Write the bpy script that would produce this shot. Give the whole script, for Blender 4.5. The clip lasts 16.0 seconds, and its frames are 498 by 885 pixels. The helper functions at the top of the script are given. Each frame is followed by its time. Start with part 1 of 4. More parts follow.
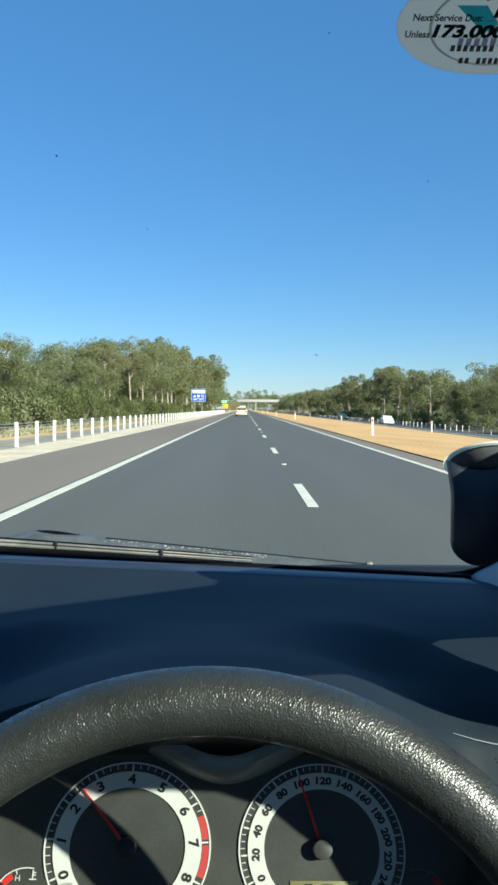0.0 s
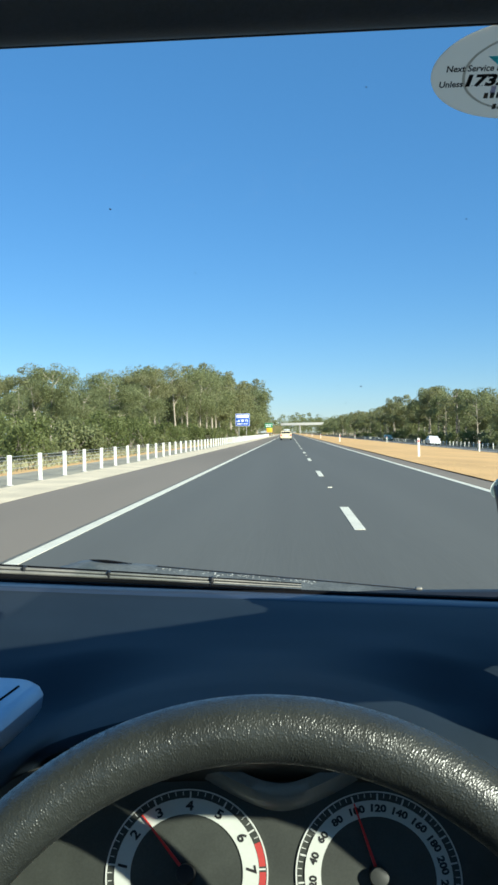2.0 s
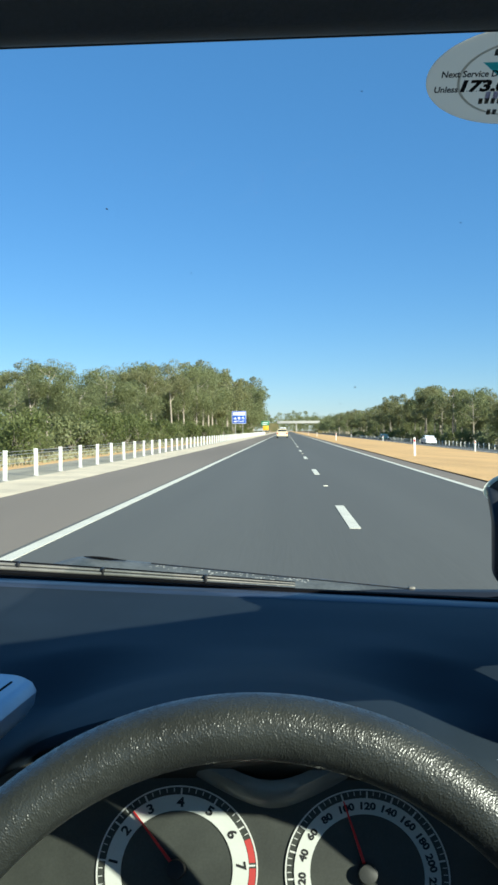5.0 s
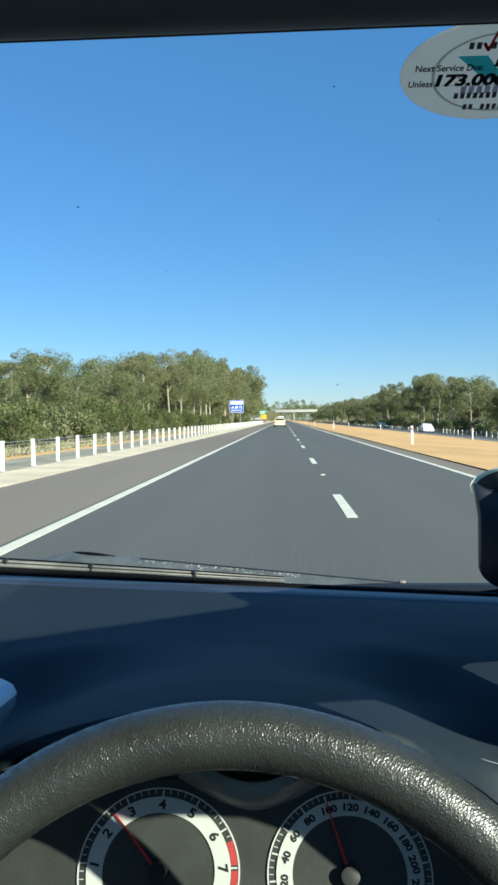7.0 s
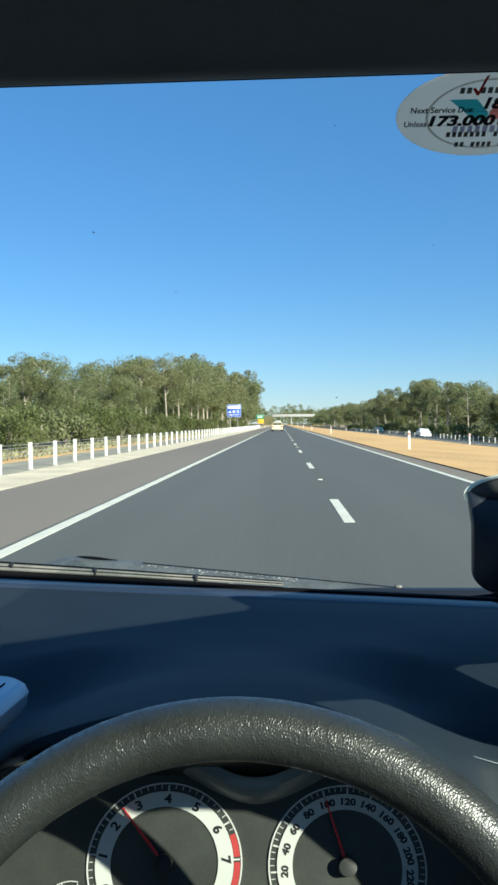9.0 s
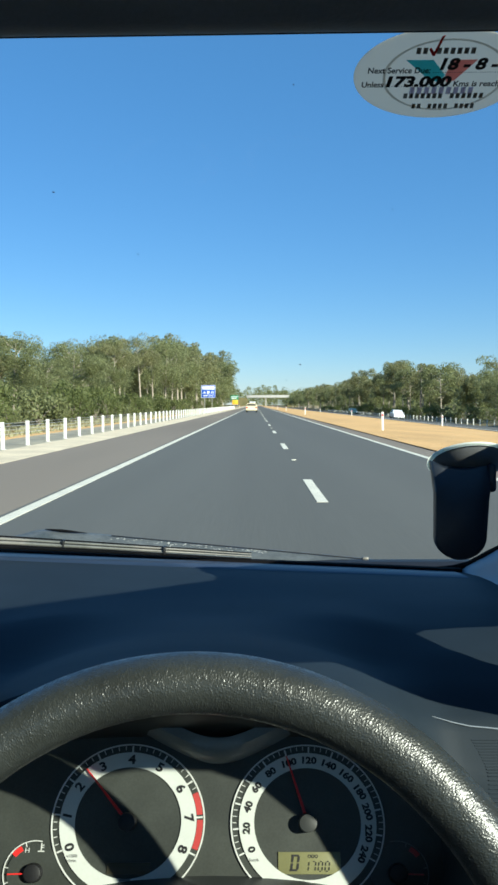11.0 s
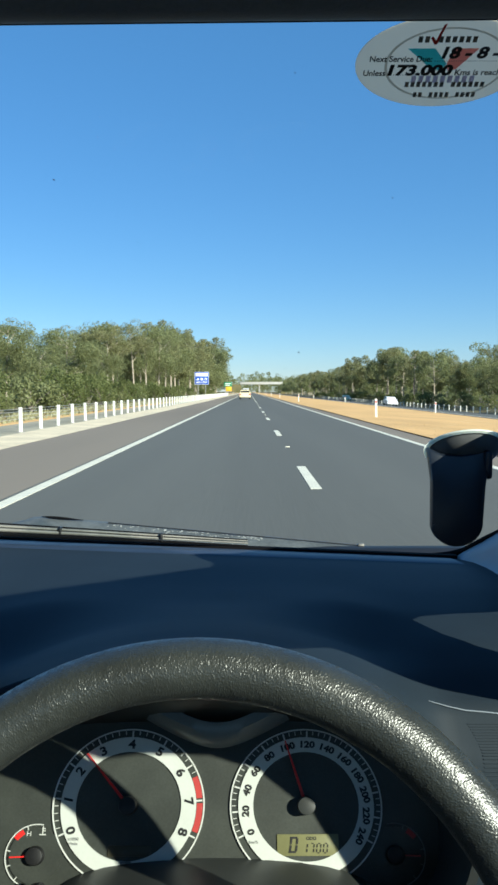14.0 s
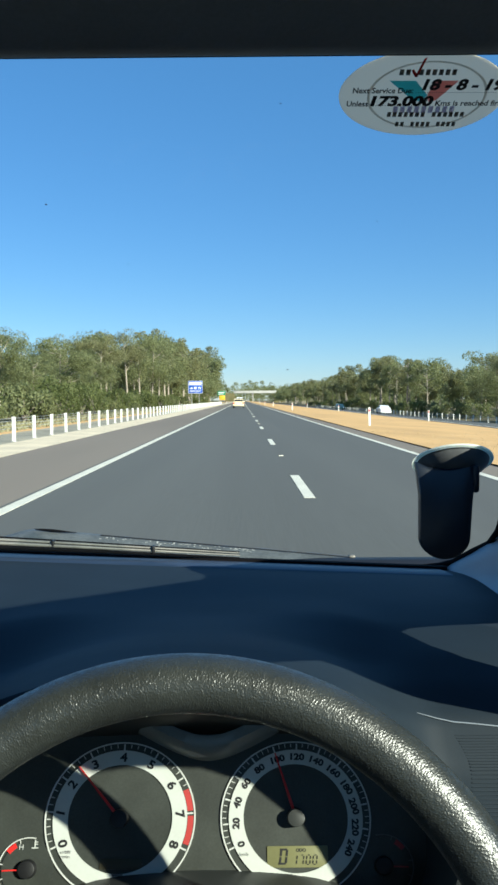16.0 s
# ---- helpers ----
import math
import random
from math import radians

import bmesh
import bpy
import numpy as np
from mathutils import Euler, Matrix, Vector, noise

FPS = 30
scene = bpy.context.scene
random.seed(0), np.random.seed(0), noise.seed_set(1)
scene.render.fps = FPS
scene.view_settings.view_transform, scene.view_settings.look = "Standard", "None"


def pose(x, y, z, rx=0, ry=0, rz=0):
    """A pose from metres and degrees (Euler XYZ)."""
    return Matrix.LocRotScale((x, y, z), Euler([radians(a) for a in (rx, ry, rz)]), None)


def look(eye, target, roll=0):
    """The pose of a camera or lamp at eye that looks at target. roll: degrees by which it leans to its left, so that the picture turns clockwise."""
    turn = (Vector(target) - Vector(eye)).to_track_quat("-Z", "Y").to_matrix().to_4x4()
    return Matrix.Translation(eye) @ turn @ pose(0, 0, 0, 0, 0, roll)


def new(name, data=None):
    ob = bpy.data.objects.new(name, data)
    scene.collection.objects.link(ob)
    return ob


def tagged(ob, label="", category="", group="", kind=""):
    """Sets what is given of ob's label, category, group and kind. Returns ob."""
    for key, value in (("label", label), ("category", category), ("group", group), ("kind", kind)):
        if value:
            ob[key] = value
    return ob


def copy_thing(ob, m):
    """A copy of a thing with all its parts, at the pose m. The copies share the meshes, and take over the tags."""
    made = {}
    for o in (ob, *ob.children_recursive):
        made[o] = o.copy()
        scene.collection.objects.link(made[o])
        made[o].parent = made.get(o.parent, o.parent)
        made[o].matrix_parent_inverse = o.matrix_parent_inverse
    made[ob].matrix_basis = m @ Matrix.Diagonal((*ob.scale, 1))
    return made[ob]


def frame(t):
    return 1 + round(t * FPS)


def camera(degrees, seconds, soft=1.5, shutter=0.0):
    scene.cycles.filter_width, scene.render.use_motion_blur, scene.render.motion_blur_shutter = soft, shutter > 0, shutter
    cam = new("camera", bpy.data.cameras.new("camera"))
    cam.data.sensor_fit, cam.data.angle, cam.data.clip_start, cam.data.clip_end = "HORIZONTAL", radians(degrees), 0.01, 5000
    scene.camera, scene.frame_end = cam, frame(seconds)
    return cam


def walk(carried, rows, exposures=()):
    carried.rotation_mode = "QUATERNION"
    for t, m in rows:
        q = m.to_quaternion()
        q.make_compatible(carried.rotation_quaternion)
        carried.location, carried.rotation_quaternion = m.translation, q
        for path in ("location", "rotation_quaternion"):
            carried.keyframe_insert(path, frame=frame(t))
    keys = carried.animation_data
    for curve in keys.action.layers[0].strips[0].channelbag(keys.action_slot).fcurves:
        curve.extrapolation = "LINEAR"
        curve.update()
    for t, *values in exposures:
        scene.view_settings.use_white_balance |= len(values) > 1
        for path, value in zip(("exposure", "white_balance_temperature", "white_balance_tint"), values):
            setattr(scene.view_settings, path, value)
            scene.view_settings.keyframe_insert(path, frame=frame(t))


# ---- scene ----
cam = camera(35.0, 16.0, soft=2.8)
PATH = [
    (0, (0.0, 0.036, 1.222), (0.01, 2.035, 1.137), 0.4),
    (0.5, (0.001, 0.034, 1.225), (-0.018, 2.032, 1.145), -0.1),
    (1, (0.002, 0.021, 1.224), (-0.076, 2.018, 1.17), -0.9),
    (1.5, (-0.013, 0.021, 1.227), (-0.111, 2.019, 1.196), -0.6),
    (2, (-0.002, 0.021, 1.228), (-0.105, 2.018, 1.204), -0.9),
    (2.5, (-0.001, 0.019, 1.227), (-0.112, 2.016, 1.207), -1.0),
    (3, (0.004, 0.023, 1.222), (-0.108, 2.02, 1.201), -1.2),
    (3.5, (-0.001, 0.019, 1.226), (-0.103, 2.016, 1.205), -1.0),
    (4, (0.001, 0.018, 1.225), (-0.092, 2.016, 1.2), -0.8),
    (6.5, (-0.003, 0.02, 1.237), (-0.11, 2.017, 1.19), 0.2),
    (7, (0.011, 0.026, 1.236), (-0.077, 2.023, 1.178), -0.6),
    (7.5, (0.017, 0.015, 1.237), (-0.08, 2.012, 1.183), -0.9),
    (8, (0.007, 0.015, 1.237), (-0.097, 2.012, 1.186), -0.5),
    (8.5, (0.017, 0.01, 1.234), (-0.079, 2.007, 1.188), -0.8),
    (9, (0.008, 0.0, 1.241), (-0.073, 1.998, 1.194), -0.4),
    (9.5, (0.008, -0.006, 1.234), (-0.054, 1.992, 1.17), -0.3),
    (10, (0.012, -0.004, 1.23), (-0.033, 1.993, 1.134), -0.2),
    (12.5, (0.017, -0.01, 1.233), (0.03, 1.988, 1.138), -0.2),
    (13, (0.006, -0.014, 1.237), (0.015, 1.984, 1.141), 0.2),
    (13.5, (0.015, -0.007, 1.23), (0.015, 1.99, 1.116), -0.0),
    (14, (0.012, -0.007, 1.231), (0.012, 1.989, 1.102), -0.2),
    (14.5, (0.011, -0.01, 1.233), (0.02, 1.986, 1.112), -0.3),
    (15, (0.009, -0.013, 1.234), (0.023, 1.984, 1.128), -0.3),
    (15.5, (0.015, -0.014, 1.237), (0.031, 1.983, 1.132), -0.4),
    (16, (0.015, -0.016, 1.237), (0.031, 1.981, 1.13), -0.3),
]
walk(cam, [(t, look(eye, target, roll)) for t, eye, target, roll in PATH],
     exposures=[(0, 1.07, 6200, 10), (16, 1.07, 6200, 10)])

# ---- world, sun, exposure ----
SUN_AZ, SUN_EL = 133.0, 25.0          # degrees clockwise from straight ahead, and above the horizon
world = bpy.data.worlds.new("sky")
world.use_nodes = True
scene.world = world
wn = world.node_tree.nodes
sky = wn.new("ShaderNodeTexSky")
sky.sky_type = "NISHITA"
sky.sun_disc = False
sky.sun_elevation = radians(SUN_EL)
sky.sun_rotation = radians(SUN_AZ)
sky.altitude = 20
sky.air_density = 1.0
sky.dust_density = 0.0
sky.ozone_density = 5.0
wn["Background"].inputs["Strength"].default_value = 0.077
hue = wn.new("ShaderNodeHueSaturation")
hue.inputs["Saturation"].default_value = 1.15
world.node_tree.links.new(sky.outputs["Color"], hue.inputs["Color"])
veil = wn.new("ShaderNodeMixRGB")      # even blue veil of clear winter air
veil.inputs["Fac"].default_value = 0.42
veil.inputs["Color2"].default_value = (0.68, 2.09, 4.05, 1)
world.node_tree.links.new(hue.outputs["Color"], veil.inputs["Color1"])
world.node_tree.links.new(veil.outputs["Color"], wn["Background"].inputs["Color"])
to_sun = Vector((math.sin(radians(SUN_AZ)) * math.cos(radians(SUN_EL)),
                 math.cos(radians(SUN_AZ)) * math.cos(radians(SUN_EL)), math.sin(radians(SUN_EL))))
sun = new("sun", bpy.data.lights.new("sun", "SUN"))
sun.data.energy = 5.0
sun.data.angle = radians(0.55)
sun.data.color = (0.965, 0.93, 0.765)
sun.matrix_world = look(to_sun * 50, (0, 0, 0))


# ---- materials ----
def mat(name, color, rough=0.6, metal=0.0, vary=0.25, scale=8.0, fine=60.0, bump=0.15, dist=0.01, tint=None,
        stretch=(1, 1, 1), spec=0.5, island=0.0, per_object=0.0, coat=0.0):
    """A surface with a broad and a fine variation of colour, and fine relief. Sizes in metres of object space."""
    m = bpy.data.materials.new(name)
    m.use_nodes = True
    nt = m.node_tree
    n, l = nt.nodes, nt.links
    b = n["Principled BSDF"]
    b.inputs["Roughness"].default_value = rough
    b.inputs["Metallic"].default_value = metal
    b.inputs["Specular IOR Level"].default_value = spec
    b.inputs["Coat Weight"].default_value = coat
    tc = n.new("ShaderNodeTexCoord")
    mp = n.new("ShaderNodeMapping")
    mp.inputs["Scale"].default_value = stretch
    l.new(tc.outputs["Object"], mp.inputs["Vector"])
    n1 = n.new("ShaderNodeTexNoise")
    n1.inputs["Scale"].default_value = scale
    n1.inputs["Detail"].default_value = 4
    n2 = n.new("ShaderNodeTexNoise")
    n2.inputs["Scale"].default_value = fine
    n2.inputs["Detail"].default_value = 5
    l.new(mp.outputs["Vector"], n1.inputs["Vector"])
    l.new(mp.outputs["Vector"], n2.inputs["Vector"])
    r = n.new("ShaderNodeValToRGB")
    c = Vector(color)
    d = Vector(tint) if tint else c * (1 - vary)
    r.color_ramp.elements[0].position, r.color_ramp.elements[1].position = 0.32, 0.68
    r.color_ramp.elements[0].color = (*d, 1)
    r.color_ramp.elements[1].color = (*c, 1)
    l.new(n1.outputs["Fac"], r.inputs["Fac"])
    mx = n.new("ShaderNodeMixRGB")
    mx.blend_type = "MULTIPLY"
    mx.inputs["Fac"].default_value = 1.0
    r2 = n.new("ShaderNodeValToRGB")
    r2.color_ramp.elements[0].position, r2.color_ramp.elements[1].position = 0.3, 0.7
    lo = 1 - vary * 0.7
    r2.color_ramp.elements[0].color = (lo, lo, lo, 1)
    r2.color_ramp.elements[1].color = (1, 1, 1, 1)
    l.new(n2.outputs["Fac"], r2.inputs["Fac"])
    l.new(r.outputs["Color"], mx.inputs["Color1"])
    l.new(r2.outputs["Color"], mx.inputs["Color2"])
    out = mx.outputs["Color"]
    for amount, node, socket in ((island, "ShaderNodeNewGeometry", "Random Per Island"), (per_object, "ShaderNodeObjectInfo", "Random")):
        if amount:
            g = n.new(node)
            h = n.new("ShaderNodeHueSaturation")
            mr = n.new("ShaderNodeMapRange")
            mr.inputs["To Min"].default_value, mr.inputs["To Max"].default_value = 1 - amount, 1 + amount
            l.new(g.outputs[socket], mr.inputs["Value"])
            l.new(mr.outputs["Result"], h.inputs["Value"])
            l.new(out, h.inputs["Color"])
            out = h.outputs["Color"]
    l.new(out, b.inputs["Base Color"])
    if bump:
        bp = n.new("ShaderNodeBump")
        bp.inputs["Strength"].default_value = bump
        bp.inputs["Distance"].default_value = dist
        l.new(n2.outputs["Fac"], bp.inputs["Height"])
        l.new(bp.outputs["Normal"], b.inputs["Normal"])
    return m


def leaf_mat(name, color, tint, vary=0.4):
    m = mat(name, color, rough=0.55, vary=vary, scale=0.35, fine=3.0, bump=0, tint=tint, island=0.2, spec=0.3)
    nt = m.node_tree
    b = nt.nodes["Principled BSDF"]
    tr = nt.nodes.new("ShaderNodeBsdfTranslucent")
    mix = nt.nodes.new("ShaderNodeMixShader")
    mix.inputs["Fac"].default_value = 0.52
    src = b.inputs["Base Color"].links[0].from_socket
    nt.links.new(src, tr.inputs["Color"])
    nt.links.new(b.outputs["BSDF"], mix.inputs[1])
    nt.links.new(tr.outputs["BSDF"], mix.inputs[2])
    nt.links.new(mix.outputs["Shader"], nt.nodes["Material Output"].inputs["Surface"])
    return m


def glass_mat(name, tint=(0.95, 0.98, 0.97), gloss=0.012):
    """A thin pane: light goes straight through, with a weak mirror image."""
    m = bpy.data.materials.new(name)
    m.use_nodes = True
    nt = m.node_tree
    n, l = nt.nodes, nt.links
    n.remove(n["Principled BSDF"])
    t, g, mx, fr = (n.new("ShaderNodeBsdfTransparent"), n.new("ShaderNodeBsdfGlossy"), n.new("ShaderNodeMixShader"), n.new("ShaderNodeFresnel"))
    t.inputs["Color"].default_value = (*tint, 1)
    g.inputs["Roughness"].default_value = 0.02
    fr.inputs["IOR"].default_value = 1.5
    ml = n.new("ShaderNodeMath")
    ml.operation = "MULTIPLY"
    ml.inputs[1].default_value = gloss * 10
    l.new(fr.outputs["Fac"], ml.inputs[0])
    l.new(ml.outputs["Value"], mx.inputs["Fac"])
    l.new(t.outputs["BSDF"], mx.inputs[1])
    l.new(g.outputs["BSDF"], mx.inputs[2])
    l.new(mx.outputs["Shader"], n["Material Output"].inputs["Surface"])
    return m


def leather_mat(name):
    """Moulded pebble grain: cells with dark creases between."""
    m = mat(name, (0.040, 0.045, 0.042), rough=0.37, vary=0.3, scale=30, fine=400, bump=0, spec=0.6)
    nt = m.node_tree
    n, l = nt.nodes, nt.links
    tc = n["Texture Coordinate"]
    v = n.new("ShaderNodeTexVoronoi")
    v.feature = "DISTANCE_TO_EDGE"
    v.inputs["Scale"].default_value = 1150
    w = n.new("ShaderNodeTexNoise")
    w.inputs["Scale"].default_value = 500
    w.inputs["Detail"].default_value = 3
    mixv = n.new("ShaderNodeMixRGB")
    mixv.inputs["Fac"].default_value = 0.006
    l.new(tc.outputs["Object"], mixv.inputs["Color1"])
    l.new(w.outputs["Color"], mixv.inputs["Color2"])
    l.new(mixv.outputs["Color"], v.inputs["Vector"])
    ramp = n.new("ShaderNodeValToRGB")
    ramp.color_ramp.elements[0].position, ramp.color_ramp.elements[1].position = 0.0, 0.22
    l.new(v.outputs["Distance"], ramp.inputs["Fac"])
    add = n.new("ShaderNodeMath")
    add.operation = "ADD"
    l.new(ramp.outputs["Color"], add.inputs[0])
    l.new(w.outputs["Fac"], add.inputs[1])
    bp = n.new("ShaderNodeBump")
    bp.inputs["Strength"].default_value = 0.10
    bp.inputs["Distance"].default_value = 0.0001
    l.new(add.outputs["Value"], bp.inputs["Height"])
    l.new(bp.outputs["Normal"], n["Principled BSDF"].inputs["Normal"])
    n["Principled BSDF"].inputs["Coat Weight"].default_value = 0.7
    n["Principled BSDF"].inputs["Coat Roughness"].default_value = 0.30
    return m


M_ASPHALT = mat("asphalt", (0.110, 0.112, 0.099), rough=0.85, vary=0.15, scale=0.8, fine=40, bump=0.3, dist=0.004, stretch=(1.0, 0.025, 1))
M_SHOULDER = mat("shoulder_asphalt", (0.232, 0.194, 0.150), rough=0.9, vary=0.2, scale=0.3, fine=45, bump=0.3, dist=0.004, stretch=(1.0, 0.1, 1))
M_PAINT = mat("road_paint", (0.79, 0.755, 0.61), rough=0.6, vary=0.16, scale=1.5, fine=50, bump=0.1, dist=0.002)
M_SAND = mat("pale_gravel", (0.80, 0.68, 0.48), rough=0.95, vary=0.25, scale=0.8, fine=25, bump=0.6, dist=0.02)
M_GRAVEL = mat("grey_gravel", (0.42, 0.385, 0.285), rough=0.95, vary=0.3, scale=0.5, fine=30, bump=0.6, dist=0.02)
M_DRY = mat("dry_grass_ground", (0.74, 0.45, 0.18), rough=0.95, vary=0.22, scale=0.22, fine=9, bump=0.4, dist=0.02, tint=(0.56, 0.34, 0.135))
M_GROUND = mat("scrub_ground", (0.20, 0.155, 0.07), rough=0.95, vary=0.4, scale=0.12, fine=6, bump=0.6, dist=0.08, tint=(0.10, 0.10, 0.04))
M_TUFT = mat("dry_tuft", (0.62, 0.46, 0.22), rough=0.9, vary=0.3, scale=0.5, fine=4, bump=0, island=0.3)
M_TUFT2 = mat("straw_grass", (0.27, 0.265, 0.15), rough=0.9, vary=0.3, scale=0.5, fine=4, bump=0, island=0.3)
M_GUM = leaf_mat("gum_leaves", (0.325, 0.35, 0.165), (0.205, 0.23, 0.10))
M_GUM2 = leaf_mat("olive_leaves", (0.345, 0.34, 0.165), (0.215, 0.23, 0.105))
M_SHRUB = leaf_mat("shrub_leaves", (0.235, 0.265, 0.10), (0.145, 0.18, 0.06))
M_BARK = mat("pale_bark", (0.50, 0.43, 0.34), rough=0.9, vary=0.4, scale=1.2, fine=14, bump=0.4, dist=0.02, stretch=(1, 1, 0.25))
M_POST = mat("white_post", (0.74, 0.74, 0.68), rough=0.5, vary=0.1, scale=3, fine=40, bump=0.05)
M_WIRE = mat("galvanised_wire", (0.55, 0.55, 0.54), rough=0.45, metal=0.6, vary=0.2, scale=5, fine=60, bump=0)
M_CONCRETE = mat("concrete", (0.46, 0.45, 0.42), rough=0.9, vary=0.2, scale=0.4, fine=8, bump=0.2)
M_WOOD = mat("grey_timber", (0.27, 0.23, 0.19), rough=0.9, vary=0.3, scale=1, fine=20, bump=0.3, stretch=(1, 1, 0.1))
M_BLUE = mat("blue_sheeting", (0.012, 0.09, 0.48), rough=0.4, vary=0.08, scale=1, fine=20, bump=0)
M_SIGNWHITE = mat("white_sheeting", (0.75, 0.77, 0.8), rough=0.45, vary=0.06, scale=1, fine=20, bump=0)
M_GREEN = mat("green_sheeting", (0.02, 0.20, 0.09), rough=0.4, vary=0.08, scale=1, fine=20, bump=0)
M_YELLOW = mat("yellow_sheeting", (0.75, 0.42, 0.03), rough=0.4, vary=0.08, scale=1, fine=20, bump=0)
M_GALV = mat("galvanised_steel", (0.48, 0.48, 0.47), rough=0.5, metal=0.5, vary=0.2, scale=2, fine=30, bump=0)
M_RED = mat("red_plastic", (0.80, 0.03, 0.025), rough=0.35, vary=0.08, scale=60, fine=400, bump=0)
M_TYRE = mat("rubber", (0.018, 0.018, 0.018), rough=0.8, vary=0.3, scale=20, fine=90, bump=0.2)
M_CARGLASS = mat("car_window", (0.02, 0.025, 0.03), rough=0.08, vary=0.1, scale=2, fine=9, bump=0)
M_CREAM = mat("cream_paint", (0.80, 0.68, 0.42), rough=0.3, vary=0.05, scale=2, fine=40, bump=0, coat=0.5)
M_WHITECAR = mat("white_car_paint", (0.80, 0.81, 0.82), rough=0.3, vary=0.05, scale=2, fine=40, bump=0, coat=0.5)
M_TEAL = mat("dark_teal_paint", (0.03, 0.07, 0.075), rough=0.3, vary=0.05, scale=2, fine=40, bump=0, coat=0.5)
M_DASH = mat("dash_plastic", (0.0205, 0.0315, 0.0435), rough=0.62, vary=0.18, scale=14, fine=900, bump=0.12, dist=0.0006, spec=0.20)
M_BLACK = mat("black_plastic", (0.012, 0.012, 0.013), rough=0.5, vary=0.3, scale=30, fine=500, bump=0.1, dist=0.0005)
M_SEAL = mat("matt_black_rubber", (0.004, 0.004, 0.005), rough=0.9, vary=0.2, scale=30, fine=300, bump=0, spec=0.1)
M_VENT = mat("silver_grey_plastic", (0.40, 0.50, 0.62), rough=0.38, metal=0.35, vary=0.1, scale=25, fine=600, bump=0.08, dist=0.0004)
M_LINER = mat("roof_fabric", (0.165, 0.19, 0.215), rough=0.95, vary=0.15, scale=15, fine=500, bump=0.25, dist=0.0008)
M_PILLAR = mat("pillar_trim", (0.25, 0.29, 0.34), rough=0.5, vary=0.12, scale=12, fine=450, bump=0.15, dist=0.0006)
M_LEATHER = leather_mat("grained_leather")
M_SHROUD = mat("dark_grey_plastic", (0.040, 0.043, 0.040), rough=0.45, vary=0.15, scale=25, fine=700, bump=0.05, dist=0.0004)
# lighter and bluer than M_DASH: the sky's sheen is put into the base colour
M_DEMIST = mat("sky_sheen_dash_plastic", (0.032, 0.047, 0.076), rough=0.42, vary=0.15, scale=20, fine=700, bump=0.06, dist=0.0004)
M_GLASS = glass_mat("windscreen_glass")
M_FACE = mat("dial_face", (0.054, 0.060, 0.051), rough=0.45, vary=0.35, scale=25, fine=700, bump=0.03, dist=0.0003)
M_RING = mat("dial_ring", (0.60, 0.62, 0.57), rough=0.5, vary=0.06, scale=60, fine=500, bump=0)
M_SADDLE = mat("satin_grey_plastic", (0.19, 0.205, 0.195), rough=0.34, vary=0.12, scale=25, fine=500, bump=0.02, dist=0.0003)
M_INK = mat("black_ink", (0.012, 0.012, 0.013), rough=0.6, vary=0.1, scale=60, fine=500, bump=0)
M_WHITEINK = mat("white_ink", (0.62, 0.63, 0.59), rough=0.6, vary=0.05, scale=60, fine=500, bump=0)
M_GREYINK = mat("grey_ink", (0.16, 0.16, 0.155), rough=0.6, vary=0.05, scale=60, fine=500, bump=0)
M_REDINK = mat("red_ink", (0.50, 0.05, 0.045), rough=0.5, vary=0.1, scale=60, fine=500, bump=0)
M_LCD = mat("display_panel", (0.22, 0.215, 0.10), rough=0.35, vary=0.1, scale=40, fine=300, bump=0)
M_STICKER = leaf_mat("sticker_film", (0.82, 0.77, 0.66), (0.80, 0.75, 0.64), 0.03)
M_STGREY = leaf_mat("faded_grey_ink", (0.50, 0.48, 0.44), (0.48, 0.46, 0.42), 0.05)
M_STDARK = leaf_mat("black_print", (0.22, 0.22, 0.21), (0.21, 0.21, 0.20), 0.05)
M_STICKER.node_tree.nodes["Mix Shader"].inputs["Fac"].default_value = 0.97
M_LCDOFF = mat("unlit_display", (0.055, 0.05, 0.032), rough=0.35, vary=0.1, scale=40, fine=300, bump=0)
M_STTEAL = leaf_mat("teal_ink", (0.22, 0.72, 0.78), (0.21, 0.69, 0.75), 0.05)
M_STPINK = leaf_mat("faded_red_ink", (0.92, 0.50, 0.47), (0.89, 0.48, 0.45), 0.05)
M_STBLUE = leaf_mat("faded_blue_ink", (0.55, 0.54, 0.66), (0.53, 0.52, 0.64), 0.05)
for ink in (M_STGREY, M_STDARK, M_STTEAL, M_STPINK, M_STBLUE):
    ink.node_tree.nodes["Mix Shader"].inputs["Fac"].default_value = 0.8
M_CUP = mat("glossy_black_vinyl", (0.10, 0.108, 0.11), rough=0.28, vary=0.2, scale=40, fine=300, bump=0)
M_RUBBERCUP = mat("black_rubber", (0.011, 0.017, 0.028), rough=0.42, spec=0.5, vary=0.2, scale=40, fine=300, bump=0.03, dist=0.0005)
M_CLEARRIM = leaf_mat("clear_vinyl_rim", (0.86, 0.92, 0.82), (0.82, 0.88, 0.78), 0.05)
M_WIPER = mat("wiper_metal", (0.25, 0.24, 0.21), rough=0.5, metal=0.3, vary=0.25, scale=40, fine=300, bump=0.05, dist=0.0005)
M_COWL = mat("weathered_cowl_plastic", (0.115, 0.13, 0.135), rough=0.5, vary=0.4, scale=25, fine=260, bump=0.5, dist=0.0012)
M_COWLFLECK = mat("pale_glint", (0.42, 0.44, 0.44), rough=0.6, vary=0.2, scale=60, fine=500, bump=0)
